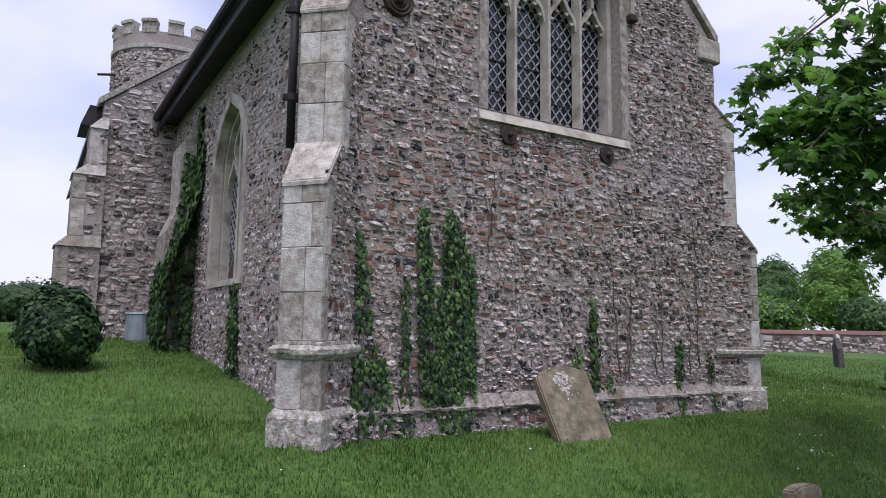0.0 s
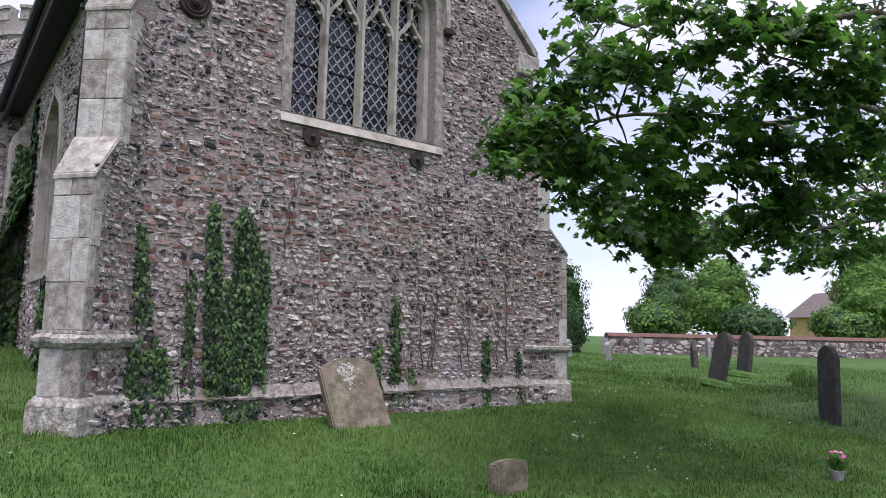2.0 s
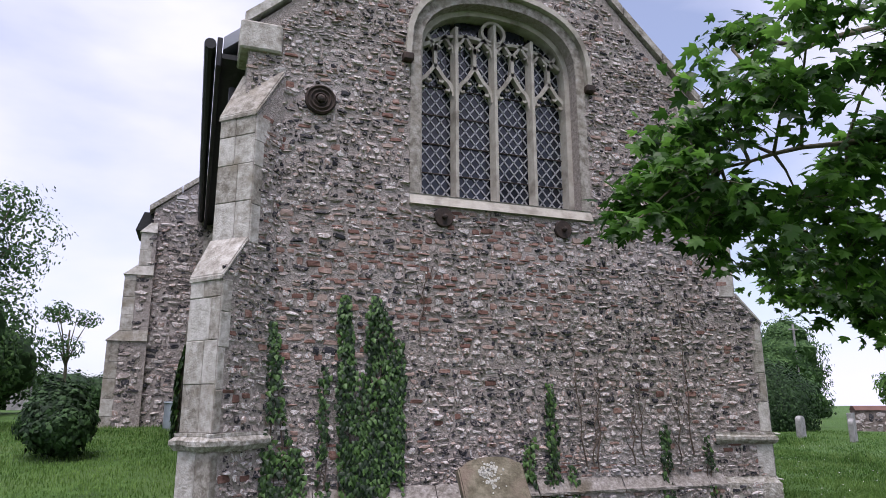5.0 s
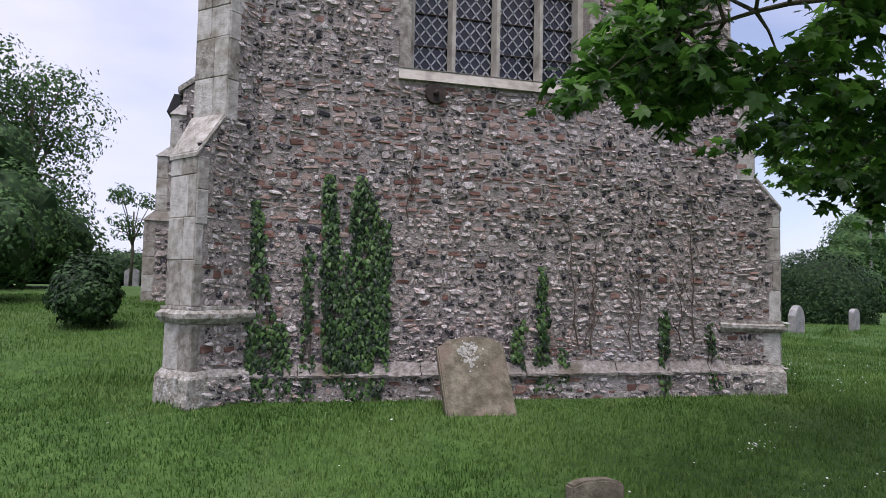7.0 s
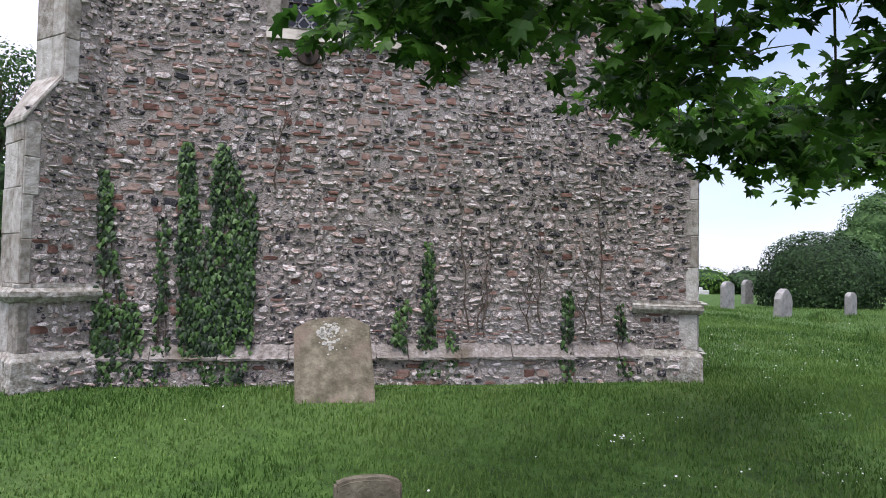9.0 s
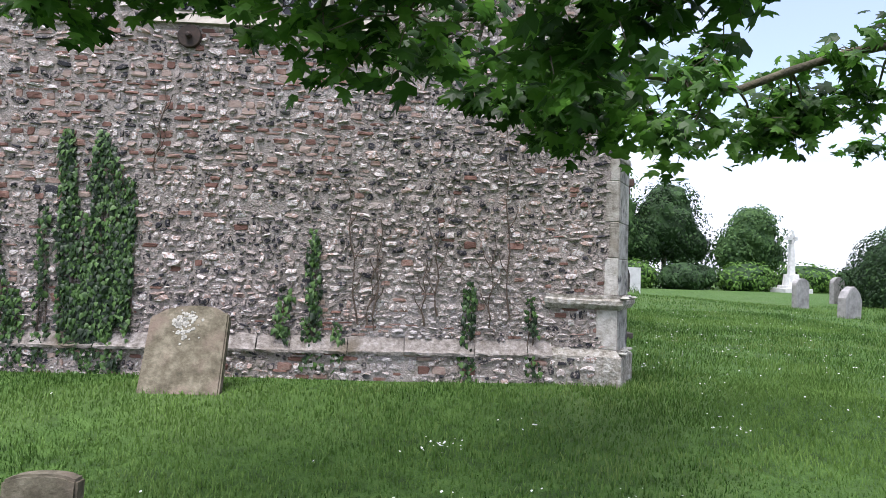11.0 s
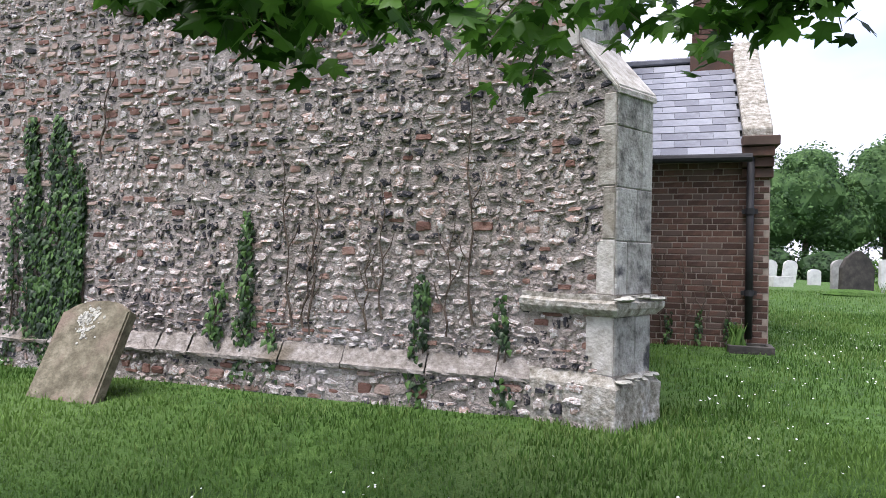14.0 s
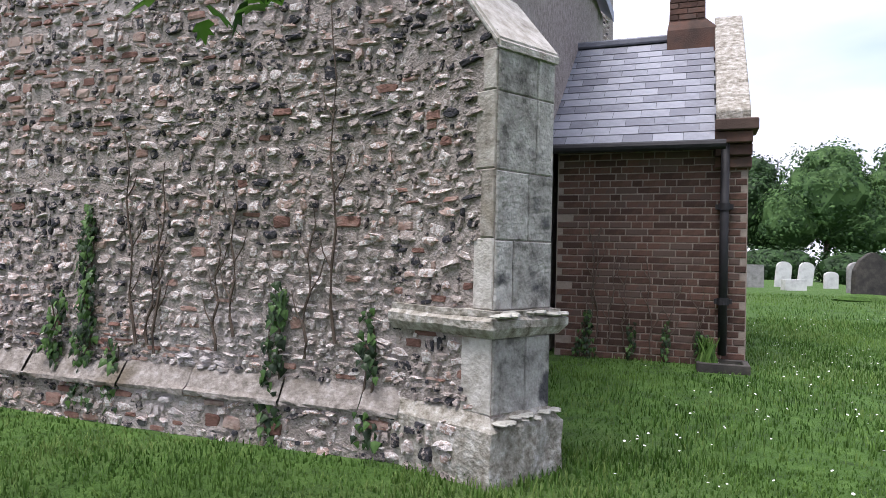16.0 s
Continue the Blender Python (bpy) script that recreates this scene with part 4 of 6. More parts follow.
# ---- vestry ----
VX0, VX1, VY, VE = 3.58, 5.5, 3.90, 2.46
vestry_wall = raw("wall_vestry", *(lambda b: ([(x, y, z) for z in (-0.3, VE) for x, y in b], [(0, 1, 5, 4), (1, 2, 6, 5), (2, 3, 7, 6), (3, 0, 4, 7), (4, 5, 6, 7)]))(
    [(VX0, VY), (VX1, VY), (VX1, VY + 3.4), (VX0, VY + 3.4)]), BRICK_JOINT)
tagged(vestry_wall, "dark red brick vestry wall in rough bond", "wall", kind="structure")
bm = bmesh.new()
outline_solid(bm, [(VY - 0.02, 2.2), (VY + 3.42, 2.2), (VY + 1.75, 4.0)], [], VX1 - 0.30, VX1)
bmesh.ops.transform(bm, matrix=Matrix(((0, 1, 0, 0), (1, 0, 0, 0), (0, 0, 1, 0), (0, 0, 0, 1))), verts=bm.verts[:])
bmesh.ops.recalc_face_normals(bm, faces=bm.faces[:])
part("gable", bm, BRICK_JOINT, vestry_wall)


def brick_mesh(name, w, h, d, rng):
    b = 0.006
    verts = []
    for y, s in ((0.01, 0), (-d + b, 0), (-d, b)):
        verts += [(x, y, z) for x, z in ((s, s), (w - s, s), (w - s, h - s), (s, h - s))]
    verts = [(x + rng.uniform(-0.002, 0.002), y, z + rng.uniform(-0.002, 0.002)) for x, y, z in verts]
    faces = [(k, (k + 1) % 4, 4 + (k + 1) % 4, 4 + k) for k in range(4)] + [(4 + k, 4 + (k + 1) % 4, 8 + (k + 1) % 4, 8 + k) for k in range(4)] + [(8, 9, 10, 11)]
    me = bpy.data.meshes.new(name)
    me.from_pydata(verts, [], faces)
    me.materials.append(RED_BRICK)
    return me


brick_rng = random.Random(51)
stretchers = [brick_mesh("brick", 0.215, 0.063, 0.005, brick_rng) for _ in range(4)]
headers = [brick_mesh("brick", 0.102, 0.063, 0.005, brick_rng) for _ in range(4)]


def brickwork(parent, x0, x1, z0, z1, y):
    z, row = z0, 0
    while z + 0.063 < z1:
        x = x0 - (0.0 if row % 2 == 0 else 0.056)
        k = row
        while x < x1 - 0.05:
            long = (k % 2 == 0) if brick_rng.random() < 0.8 else brick_rng.random() < 0.7
            w = 0.215 if long else 0.102
            if x + w > x1 - 0.05 and x < x1 - 0.05:
                ob = new("brick", brick_rng.choice(stretchers if long else headers))
                ob.parent = parent
                ob.location, ob.scale = (x, y - brick_rng.uniform(0.0, 0.003), z), ((x1 - x) / w, 1, 1)
                break
            if x >= x0 - 0.004:
                ob = new("brick", brick_rng.choice(stretchers if long else headers))
                ob.parent = parent
                ob.location = (x, y - brick_rng.uniform(0.0, 0.003), z)
            x += w + 0.010
            k += 1
        z += 0.0735
        row += 1


# slates, eaves, coping, chimney of the vestry
vestry_roof = thing("roof_vestry", "blue-grey slate lean vestry roof with dark eaves", "roof", (VX0, VY, VE), kind="structure")
RUN, RISE = 1.78, 1.55
bm = bmesh.new()
prof = [(-0.16, -0.10), (RUN, RISE - 0.02), (RUN, RISE - 0.12), (-0.16, -0.18)]
r0, r1 = ([bm.verts.new((x, y, z)) for y, z in prof] for x in (-0.2, VX1 - VX0 - 0.28))
for k in range(4):
    bm.faces.new((r0[k], r0[(k + 1) % 4], r1[(k + 1) % 4], r1[k]))
bm.faces.new(r0), bm.faces.new(list(reversed(r1)))
bmesh.ops.recalc_face_normals(bm, faces=bm.faces[:])
part("boarding", bm, BLACK_PAINT, vestry_roof)
bm = bmesh.new()
prof = [(RUN, RISE), (2 * RUN + 0.1, -0.1), (2 * RUN + 0.1, -0.18), (RUN, RISE - 0.1)]
r0, r1 = ([bm.verts.new((x, y, z)) for y, z in prof] for x in (-0.2, VX1 - VX0 - 0.28))
for k in range(4):
    bm.faces.new((r0[k], r0[(k + 1) % 4], r1[(k + 1) % 4], r1[k]))
bm.faces.new(r0), bm.faces.new(list(reversed(r1)))
bmesh.ops.recalc_face_normals(bm, faces=bm.faces[:])
part("back_slope", bm, SLATE, vestry_roof)
slope_len = math.hypot(RUN + 0.2, RISE + 0.12)
sin_s, cos_s = (RISE + 0.12) / slope_len, (RUN + 0.2) / slope_len
slate_rng = random.Random(61)
SW, SH = 0.30, 0.175
slate_me = bpy.data.meshes.new("slate")
slate_me.from_pydata([(0.002, 0, 0.012), (SW - 0.002, 0, 0.012), (SW - 0.002, SH * 1.25, 0.001), (0.002, SH * 1.25, 0.001), (0.002, 0, 0.0), (SW - 0.002, 0, 0.0)], [],
                     [(0, 1, 2, 3), (4, 5, 1, 0)])
slate_me.materials.append(SLATE)
rows_up = int(slope_len / SH)
for r in range(rows_up):
    x = -0.2 - (SW / 2 if r % 2 else 0.0)
    while x < VX1 - VX0 - 0.28:
        if x + SW < VX1 - VX0 - 0.02:
            ob = new("slate", slate_me)
            ob.parent = vestry_roof
            s = r * SH
            ob.matrix_basis = Matrix.Translation((x, -0.2 + s * cos_s, -0.10 + s * sin_s)) @ Matrix.Rotation(math.asin(sin_s) + slate_rng.uniform(-0.008, 0.008), 4, "X")
        x += SW
bm = bmesh.new()
box(bm, -0.2, VX1 - VX0 - 0.3, RUN - 0.09, RUN + 0.09, RISE - 0.02, RISE + 0.07, 0.02)
part("ridge_tiles", bm, SLATE, vestry_roof)
bm = bmesh.new()
tube(bm, [(-0.2, -0.25, -0.14), (VX1 - VX0 - 0.22, -0.25, -0.15)], 0.05, 10)
part("gutter", bm, BLACK_PAINT, vestry_roof)
vestry_coping = thing("vestry_coping", "weathered brick and stone raking coping with a corbelled foot", "coping", (VX1 - 0.3, VY, VE), kind="structure")
for k in range(8):
    bm = bmesh.new()
    u0, u1 = k / 8, (k + 1) / 8 - 0.006
    vs = []
    for x in (-0.01, 0.31):
        vs.append([bm.verts.new((x, -0.12 + u * (RUN + 0.1), 0.08 + u * (RISE + 0.05) + dz)) for u, dz in ((u0, 0), (u1, 0), (u1, 0.13), (u0, 0.13))])
    for i in range(4):
        bm.faces.new((vs[0][i], vs[0][(i + 1) % 4], vs[1][(i + 1) % 4], vs[1][i]))
    bm.faces.new(vs[0]), bm.faces.new(list(reversed(vs[1])))
    bmesh.ops.recalc_face_normals(bm, faces=bm.faces[:])
    bmesh.ops.bevel(bm, geom=bm.edges[:], offset=0.012, segments=1, affect="EDGES")
    part("coping_stone", bm, LEDGE, vestry_coping)
for dz, out in ((-0.36, 0.05), (-0.24, 0.10), (-0.12, 0.15), (0.0, 0.19)):
    bm = bmesh.new()
    box(bm, -0.02, 0.33 + (0.05 if dz == 0 else 0), -out, 0.2, dz, dz + 0.115, 0.01)
    part("corbel", bm, RED_BRICK, vestry_coping)
chimney = thing("chimney", "square red brick chimney stack with a sloped shoulder", "chimney", (4.88, VY + RUN, VE + RISE), kind="structure")
bm = bmesh.new()
prism(bm, [(-0.25, -0.25), (0.34, -0.25), (0.34, 0.25), (-0.25, 0.25)], [(-0.25, -0.25), (0.34, -0.25), (0.34, 0.25), (-0.25, 0.25)], -0.5, 0.06)
prism(bm, [(-0.25, -0.25), (0.34, -0.25), (0.34, 0.25), (-0.25, 0.25)], [(-0.23, -0.2), (0.2, -0.2), (0.2, 0.2), (-0.23, 0.2)], 0.06, 0.2)
prism(bm, [(-0.23, -0.2), (0.2, -0.2), (0.2, 0.2), (-0.23, 0.2)], [(-0.2, -0.19), (0.18, -0.19), (0.18, 0.19), (-0.2, 0.19)], 0.2, 1.5)
part("stack", bm, RED_BRICK, chimney)
for r in range(17):
    z = 0.2 + r * 0.0735
    for k, (x0, w) in enumerate(((-0.222, 0.205), (-0.006, 0.195)) if r % 2 else ((-0.222, 0.1), (-0.112, 0.205), (0.103, 0.09))):
        bm = bmesh.new()
        box(bm, x0, x0 + w, -0.215, -0.19, z, z + 0.062, 0.004)
        part("brick", bm, RED_BRICK, chimney)
downpipe("black cast iron downpipe on the brick vestry", 5.28, VY - 0.09, 0.22, VE - 0.1, 0.042)
drain = thing("drain_tray", "low dark stone gully kerb filled with weeds", "drain", (5.28, VY - 0.22, ground_z(5.28, 3.6)))
for x0, x1, y0, y1 in ((-0.24, 0.24, -0.22, -0.16), (-0.24, 0.24, 0.12, 0.18), (-0.24, -0.18, -0.16, 0.12), (0.18, 0.24, -0.16, 0.12)):
    bm = bmesh.new()
    box(bm, x0, x1, y0, y1, -0.03, 0.085, 0.008)
    part("kerb", bm, GRAVE_DARK, drain)
bm = bmesh.new()
box(bm, -0.19, 0.19, -0.17, 0.13, -0.03, 0.02)
part("bed", bm, SOIL, drain)


# ---- headstones ----
def slab_mesh(name, w, h, t, mat, parent, top="round", label="", bulge=0.0):
    """An upright stone slab with a shaped head, worn edges."""
    pts = [(-w / 2, -0.25), (w / 2, -0.25), (w / 2 * 0.99, h * (0.86 if top != "flat" else 0.98))]
    if top == "round":
        pts += [(w / 2 * math.cos(a), h * 0.78 + h * 0.22 * math.sin(a)) for a in [math.pi * i / 10 for i in range(1, 10)]]
        pts[2] = (w / 2, h * 0.78)
        pts.append((-w / 2, h * 0.78))
    elif top == "shoulder":
        pts[2] = (w / 2, h * 0.88)
        pts += [(w / 2 * 0.86, h * 0.90)] + [(w * 0.40 * math.cos(a), h * 0.90 + h * 0.10 * math.sin(a)) for a in [math.pi * i / 10 for i in range(1, 10)]]
        pts += [(-w / 2 * 0.86, h * 0.90), (-w / 2, h * 0.88)]
    elif top == "point":
        pts[2] = (w / 2, h * 0.6)
        pts += [(w * 0.36, h * 0.82), (w * 0.12, h * 0.97), (0, h), (-w * 0.12, h * 0.97), (-w * 0.36, h * 0.82), (-w / 2, h * 0.6)]
    elif top == "broken":
        pts += [(w * 0.34, h * 0.80), (w * 0.22, h * 0.74), (w * 0.1, h * 0.93), (-0.02 * w, h), (-w * 0.2, h * 0.82), (-w * 0.3, h * 0.66), (-w / 2, h * 0.55)]
    else:
        pts += [(w * 0.45, h), (-w * 0.45, h), (-w / 2, h * 0.98)]
    bm = bmesh.new()
    outline_solid(bm, pts, [], -t / 2, t / 2)
    sharp = [e for e in bm.edges if len(e.link_faces) == 2 and e.calc_face_angle() > 0.7]
    bmesh.ops.bevel(bm, geom=sharp, offset=min(0.014, t * 0.2), segments=2, affect="EDGES")
    return part(name, bm, mat, parent, label)


def headstone(label, x, y, w, h, t, mat, top, rz=0, rx=0, ry=0, group="churchyard headstones", z=None, mound=False):
    ob = thing("headstone", label, "headstone", group=group)
    ob.matrix_basis = pose(x, y, ground_z(x, y) if z is None else z, rx, ry, rz)
    slab_mesh("slab", w, h, t, mat, ob, top)
    if mound:
        bm = bmesh.new()
        bmesh.ops.create_uvsphere(bm, u_segments=14, v_segments=6, radius=1.0)
        bmesh.ops.scale(bm, vec=(w * 1.0, 0.4, 0.16), verts=bm.verts[:])
        part("mound", bm, SOIL, ob)
    return ob


# the tall slab that leans against the east wall
SLAB_POSE = pose(0.15, -0.88, ground_z(0.15, -0.88), -29, -3.0, -1.0)
leaning = thing("headstone", "large brown lichened headstone leaning back before the church wall", "headstone", group="churchyard headstones")
leaning.matrix_basis = SLAB_POSE
slab_mesh("slab", 0.69, 0.79, 0.10, GRAVE, leaning, "shoulder")
rng = random.Random(71)
for _ in range(90):
    bm = bmesh.new()
    r = rng.uniform(0.006, 0.024)
    v = rng.gauss(0.60, 0.075)
    u = rng.gauss(-0.03 + 0.12 * (0.6 - v), 0.05)
    n = 7
    prism(bm, [(r * math.cos(a) * rng.uniform(0.7, 1.2), r * math.sin(a) * rng.uniform(0.7, 1.2)) for a in [2 * math.pi * i / n for i in range(n)]],
          [(r * 0.8 * math.cos(a), r * 0.8 * math.sin(a)) for a in [2 * math.pi * i / n for i in range(n)]], 0.0, 0.005)
    bmesh.ops.transform(bm, matrix=pose(u, -0.0505, v, 90), verts=bm.verts[:])
    bmesh.ops.recalc_face_normals(bm, faces=bm.faces[:])
    part("lichen", bm, LICHEN, leaning)
headstone("small weathered round-topped footstone in the grass", 0.20, -3.12, 0.37, 0.25, 0.11, GRAVE, "shoulder", 2, -4)

# the south yard
headstone("dark leaning round-topped headstone", 9.6, 0.6, 0.78, 1.15, 0.12, GRAVE_DARK, "round", 50, 12, 0, mound=True)
headstone("dark round-topped headstone tilted slightly", 13.3, 2.0, 0.72, 1.15, 0.12, GRAVE_DARK, "round", 50, 7, 0, mound=True)
headstone("narrow dark slate headstone under the sycamore", 7.3, -2.6, 0.66, 1.15, 0.10, GRAVE_DARK, "round", 42, 1, 0)
headstone("broken dark headstone with a jagged top", 16.2, 5.2, 0.75, 0.9, 0.14, GRAVE_DARK, "broken", 40, 0, 12)
headstone("small grey upright headstone near the yew", 16.5, 8.9, 0.55, 0.7, 0.14, GRAVE_GREY, "round", 30)
headstone("low grey stone by the boundary wall", 23.6, 12.6, 0.9, 0.8, 0.16, GRAVE_GREY, "flat", 30)
headstone("low grey stone by the boundary wall", 21.8, 13.3, 0.8, 0.75, 0.16, GRAVE_GREY, "flat", 30)
headstone("rough weathered grey headstone before the yew", 12.9, 9.3, 0.74, 0.78, 0.2, GRAVE_GREY, "point", 28, 0, 4)
headstone("squat grey headstone before the yew", 17.0, 11.3, 0.62, 0.72, 0.16, GRAVE_GREY, "round", 28)
headstone("pale grey headstone with a dark lower panel", 14.5, 14.0, 0.72, 0.95, 0.16, GRAVE_GREY, "round", 28)
headstone("grey headstone beside the yew", 19.0, 19.0, 0.8, 1.05, 0.18, GRAVE_GREY, "round", 28)
headstone("dark pointed headstone on a grassy mound", 8.7, 14.2, 0.85, 1.1, 0.14, GRAVE_DARK, "point", 24, 0, 2, mound=True)
headstone("plain white marble headstone", 10.15, 17.0, 0.6, 0.95, 0.12, GRAVE_WHITE, "flat", 24)
headstone("plain grey round-topped headstone", 9.6, 20.0, 0.7, 0.95, 0.14, GRAVE_GREY, "round", 22)
headstone("small white marble headstone", 9.5, 23.9, 0.5, 0.6, 0.12, GRAVE_WHITE, "round", 22)
headstone("pale headstone of a leaning pair", 8.0, 24.5, 0.58, 0.95, 0.1, GRAVE_WHITE, "round", 22, 0, 5)
headstone("pale headstone of a leaning pair", 9.0, 26.5, 0.6, 0.95, 0.1, GRAVE_WHITE, "round", 22, 0, 7)
headstone("low white marble kerb stone", 7.9, 20.4, 0.7, 0.35, 0.3, GRAVE_WHITE, "flat", 22)
headstone("grey headstone among the daisies", 10.5, 21.6, 0.7, 0.85, 0.14, GRAVE_GREY, "round", 22)
headstone("grey chest tomb end by the hedge", 6.6, 22.5, 1.1, 0.8, 0.6, GRAVE_GREY, "flat", 20)
headstone("grey slab headstone behind the north bush", -9.6, 27.0, 1.0, 1.0, 0.18, GRAVE_GREY, "flat", -20, 0, -5)
headstone("pale round headstone by the north hedge", -8.2, 28.0, 0.7, 0.85, 0.14, GRAVE_GREY, "round", -16)
headstone("grey headstone near the far wall", 25.0, 10.0, 0.7, 0.9, 0.14, GRAVE_GREY, "round", 40)

cross = thing("memorial_cross", "white stone wheel-head cross on a stepped plinth", "cross", (28.0, 37.5, ground_z(28, 37.5)))
for name, z0, z1, w0, w1 in (("step", -0.2, 0.3, 0.95, 0.95), ("step", 0.3, 0.5, 0.62, 0.62), ("base", 0.5, 1.25, 0.42, 0.34), ("shaft", 1.25, 3.25, 0.19, 0.14)):
    bm = bmesh.new()
    prism(bm, [(-w0, -w0), (w0, -w0), (w0, w0), (-w0, w0)], [(-w1, -w1), (w1, -w1), (w1, w1), (-w1, w1)], z0, z1)
    bmesh.ops.bevel(bm, geom=bm.edges[:], offset=0.02, segments=1, affect="EDGES")
    part(name, bm, GRAVE_WHITE, cross)
bm = bmesh.new()
for a in range(4):
    made = bmesh.ops.create_cube(bm, size=1.0)["verts"]
    bmesh.ops.transform(bm, matrix=pose(0, 0, 3.65, 0, 90 * a, 25) @ pose(0, 0, 0.28) @ Matrix.Diagonal((0.24, 0.24, 0.5, 1)), verts=made)
ring_path = [(0.33 * math.cos(a) * math.cos(radians(25)), 0.33 * math.cos(a) * math.sin(radians(25)), 3.65 + 0.33 * math.sin(a)) for a in [2 * math.pi * i / 20 for i in range(21)]]
tube(bm, ring_path, 0.06, 6)
part("head", bm, GRAVE_WHITE, cross)

flowers = thing("flower_pot", "pink flowers in a small grey pot on the grass", "flowers", (3.5, -4.25, ground_z(3.5, -4.25) - 0.01))
bm = bmesh.new()
tube(bm, [(0, 0, -0.02), (0, 0, 0.02), (0, 0, 0.1), (0, 0, 0.105)], [0.05, 0.052, 0.068, 0.06], 14)
part("pot", bm, GRAVE_GREY, flowers)
petals, stems = Leaves(LEAF1), Leaves(LEAF1)
rng = random.Random(72)
for _ in range(26):
    stems.add((rng.uniform(-0.04, 0.04), rng.uniform(-0.04, 0.04), 0.1), (rng.uniform(-1, 1), rng.uniform(-1, 1), 0.3), (rng.uniform(-0.4, 0.4), rng.uniform(-0.4, 0.4), 1), rng.uniform(0.08, 0.2))
for _ in range(7):
    c = Vector((rng.gauss(0, 0.035), rng.gauss(0, 0.035), rng.uniform(0.2, 0.3)))
    for k in range(9):
        a = 2 * math.pi * k / 9
        petals.add(c, (math.cos(a) * 0.5, math.sin(a) * 0.5, 1), (math.cos(a), math.sin(a), 0.4), 0.035)
petals.done("petals", PINK, flowers)
stems.done("leaves", SHRUB_LEAF, flowers, "")


# ---- ivy on the walls ----
def ivy_patch(label, place, patches, seed, leaf=0.062, density=1350):
    """Ivy over tapering strips: each patch is foot u, foot v, head u, head v, foot half-width, head half-width."""
    rng = random.Random(seed)
    (u0, v0), ob = patches[0][:2], None
    ob = thing("ivy", label, "ivy", place(u0, v0, 0.0), "wall ivy")
    origin = Vector(ob.location)
    leaves = Leaves(LEAF3)
    for fu, fv, hu, hv, fw, hw in patches:
        length = math.hypot(hu - fu, hv - fv)
        area = length * (fw + hw)
        for _ in range(int(area * density)):
            s = rng.random()
            half = fw + (hw - fw) * s
            edge = 1.0 + 0.35 * noise.noise((fu * 3, s * 7, seed))
            u = fu + (hu - fu) * s + rng.uniform(-1, 1) * half * edge
            v = fv + (hv - fv) * s + rng.uniform(-0.05, 0.05)
            if noise.noise((u * 4.5, v * 4.5, seed * 0.7)) < -0.42:
                continue
            w = rng.uniform(0.02, 0.10) * (1 - 0.5 * s)
            p = place(u, v, w) - origin
            out = place(u, v, 1.0) - place(u, v, 0.0)
            side = place(u + 1, v, 0.0) - place(u, v, 0.0)
            leaves.add(p, out + side * rng.uniform(-0.7, 0.7) + Vector((0, 0, rng.uniform(-0.1, 0.7))), side * rng.uniform(-0.6, 0.6) + Vector((0, 0, -1)), leaf * rng.uniform(0.55, 1.25))
        for _ in range(max(2, int((fw + hw) * 9))):
            a = rng.uniform(-1, 1)
            path = [place(fu + (hu - fu) * s + a * (fw + (hw - fw) * s) * 0.7 + 0.03 * math.sin(5 * s + a * 9), fv + (hv - fv) * s, 0.018) - origin for s in [i / 6 for i in range(7)]]
            bm = bmesh.new()
            tube(bm, path, [0.012 - 0.0016 * i for i in range(7)], 5)
            part("stem", bm, IVY_STEM, ob)
    leaves.done("leaves", IVY, ob)


ivy_patch("thick ivy climbing the flint wall beside the buttress", east_place, [(-1.84, 0.05, -2.0, 2.0, 0.17, 0.04), (-2.0, 0.08, -1.95, 0.75, 0.16, 0.12), (-1.66, 0.05, -1.72, 0.8, 0.10, 0.06)], 1)
ivy_patch("dense dark ivy bush climbing the flint wall", east_place,
          [(-0.84, 0.3, -0.84, 1.85, 0.22, 0.20), (-0.86, 1.8, -0.95, 2.32, 0.19, 0.04), (-1.14, 0.2, -1.28, 2.3, 0.17, 0.05), (-0.68, 0.5, -0.70, 1.7, 0.06, 0.08), (-0.92, -0.05, -0.98, 1.1, 0.24, 0.30)], 2, density=1900)
ivy_patch("thin patchy ivy growing up the flint wall", east_place, [(-1.46, 0.02, -1.47, 1.55, 0.07, 0.05), (-1.42, 0.02, -1.45, 0.6, 0.12, 0.05)], 12, density=900)
ivy_patch("small ivy sprig climbing the flint wall", east_place, [(1.12, 0.08, 1.12, 1.42, 0.12, 0.04), (0.82, 0.3, 0.85, 0.8, 0.06, 0.09), (1.4, 0.05, 1.36, 0.5, 0.08, 0.05)], 3)
ivy_patch("thin ivy sprig on the flint wall", east_place, [(2.64, 0.02, 2.66, 0.92, 0.10, 0.05)], 4)
ivy_patch("thin ivy sprig beside the buttress", east_place, [(3.30, 0.08, 3.26, 0.80, 0.08, 0.05)], 5)
north_place = lambda u, v, w: Vector((NX - w, u, v))
ivy_patch("great ivy mass over the side buttress", lambda u, v, w: Vector((NX - 0.48 * (1 - smooth_step(1.6, 3.6, v)) - w, u, v)),
          [(5.7, 0.4, 5.5, 4.7, 0.5, 0.15), (5.25, 0.4, 5.3, 4.0, 0.25, 0.2), (6.0, 0.9, 5.9, 3.0, 0.35, 0.25)], 6, 0.10, 1000)
ivy_patch("ivy on the face of the side buttress", lambda u, v, w: Vector((NX - u, 5.58 - w, v)), [(0.22, 0.5, 0.14, 3.9, 0.27, 0.12)], 8, 0.10, 1000)
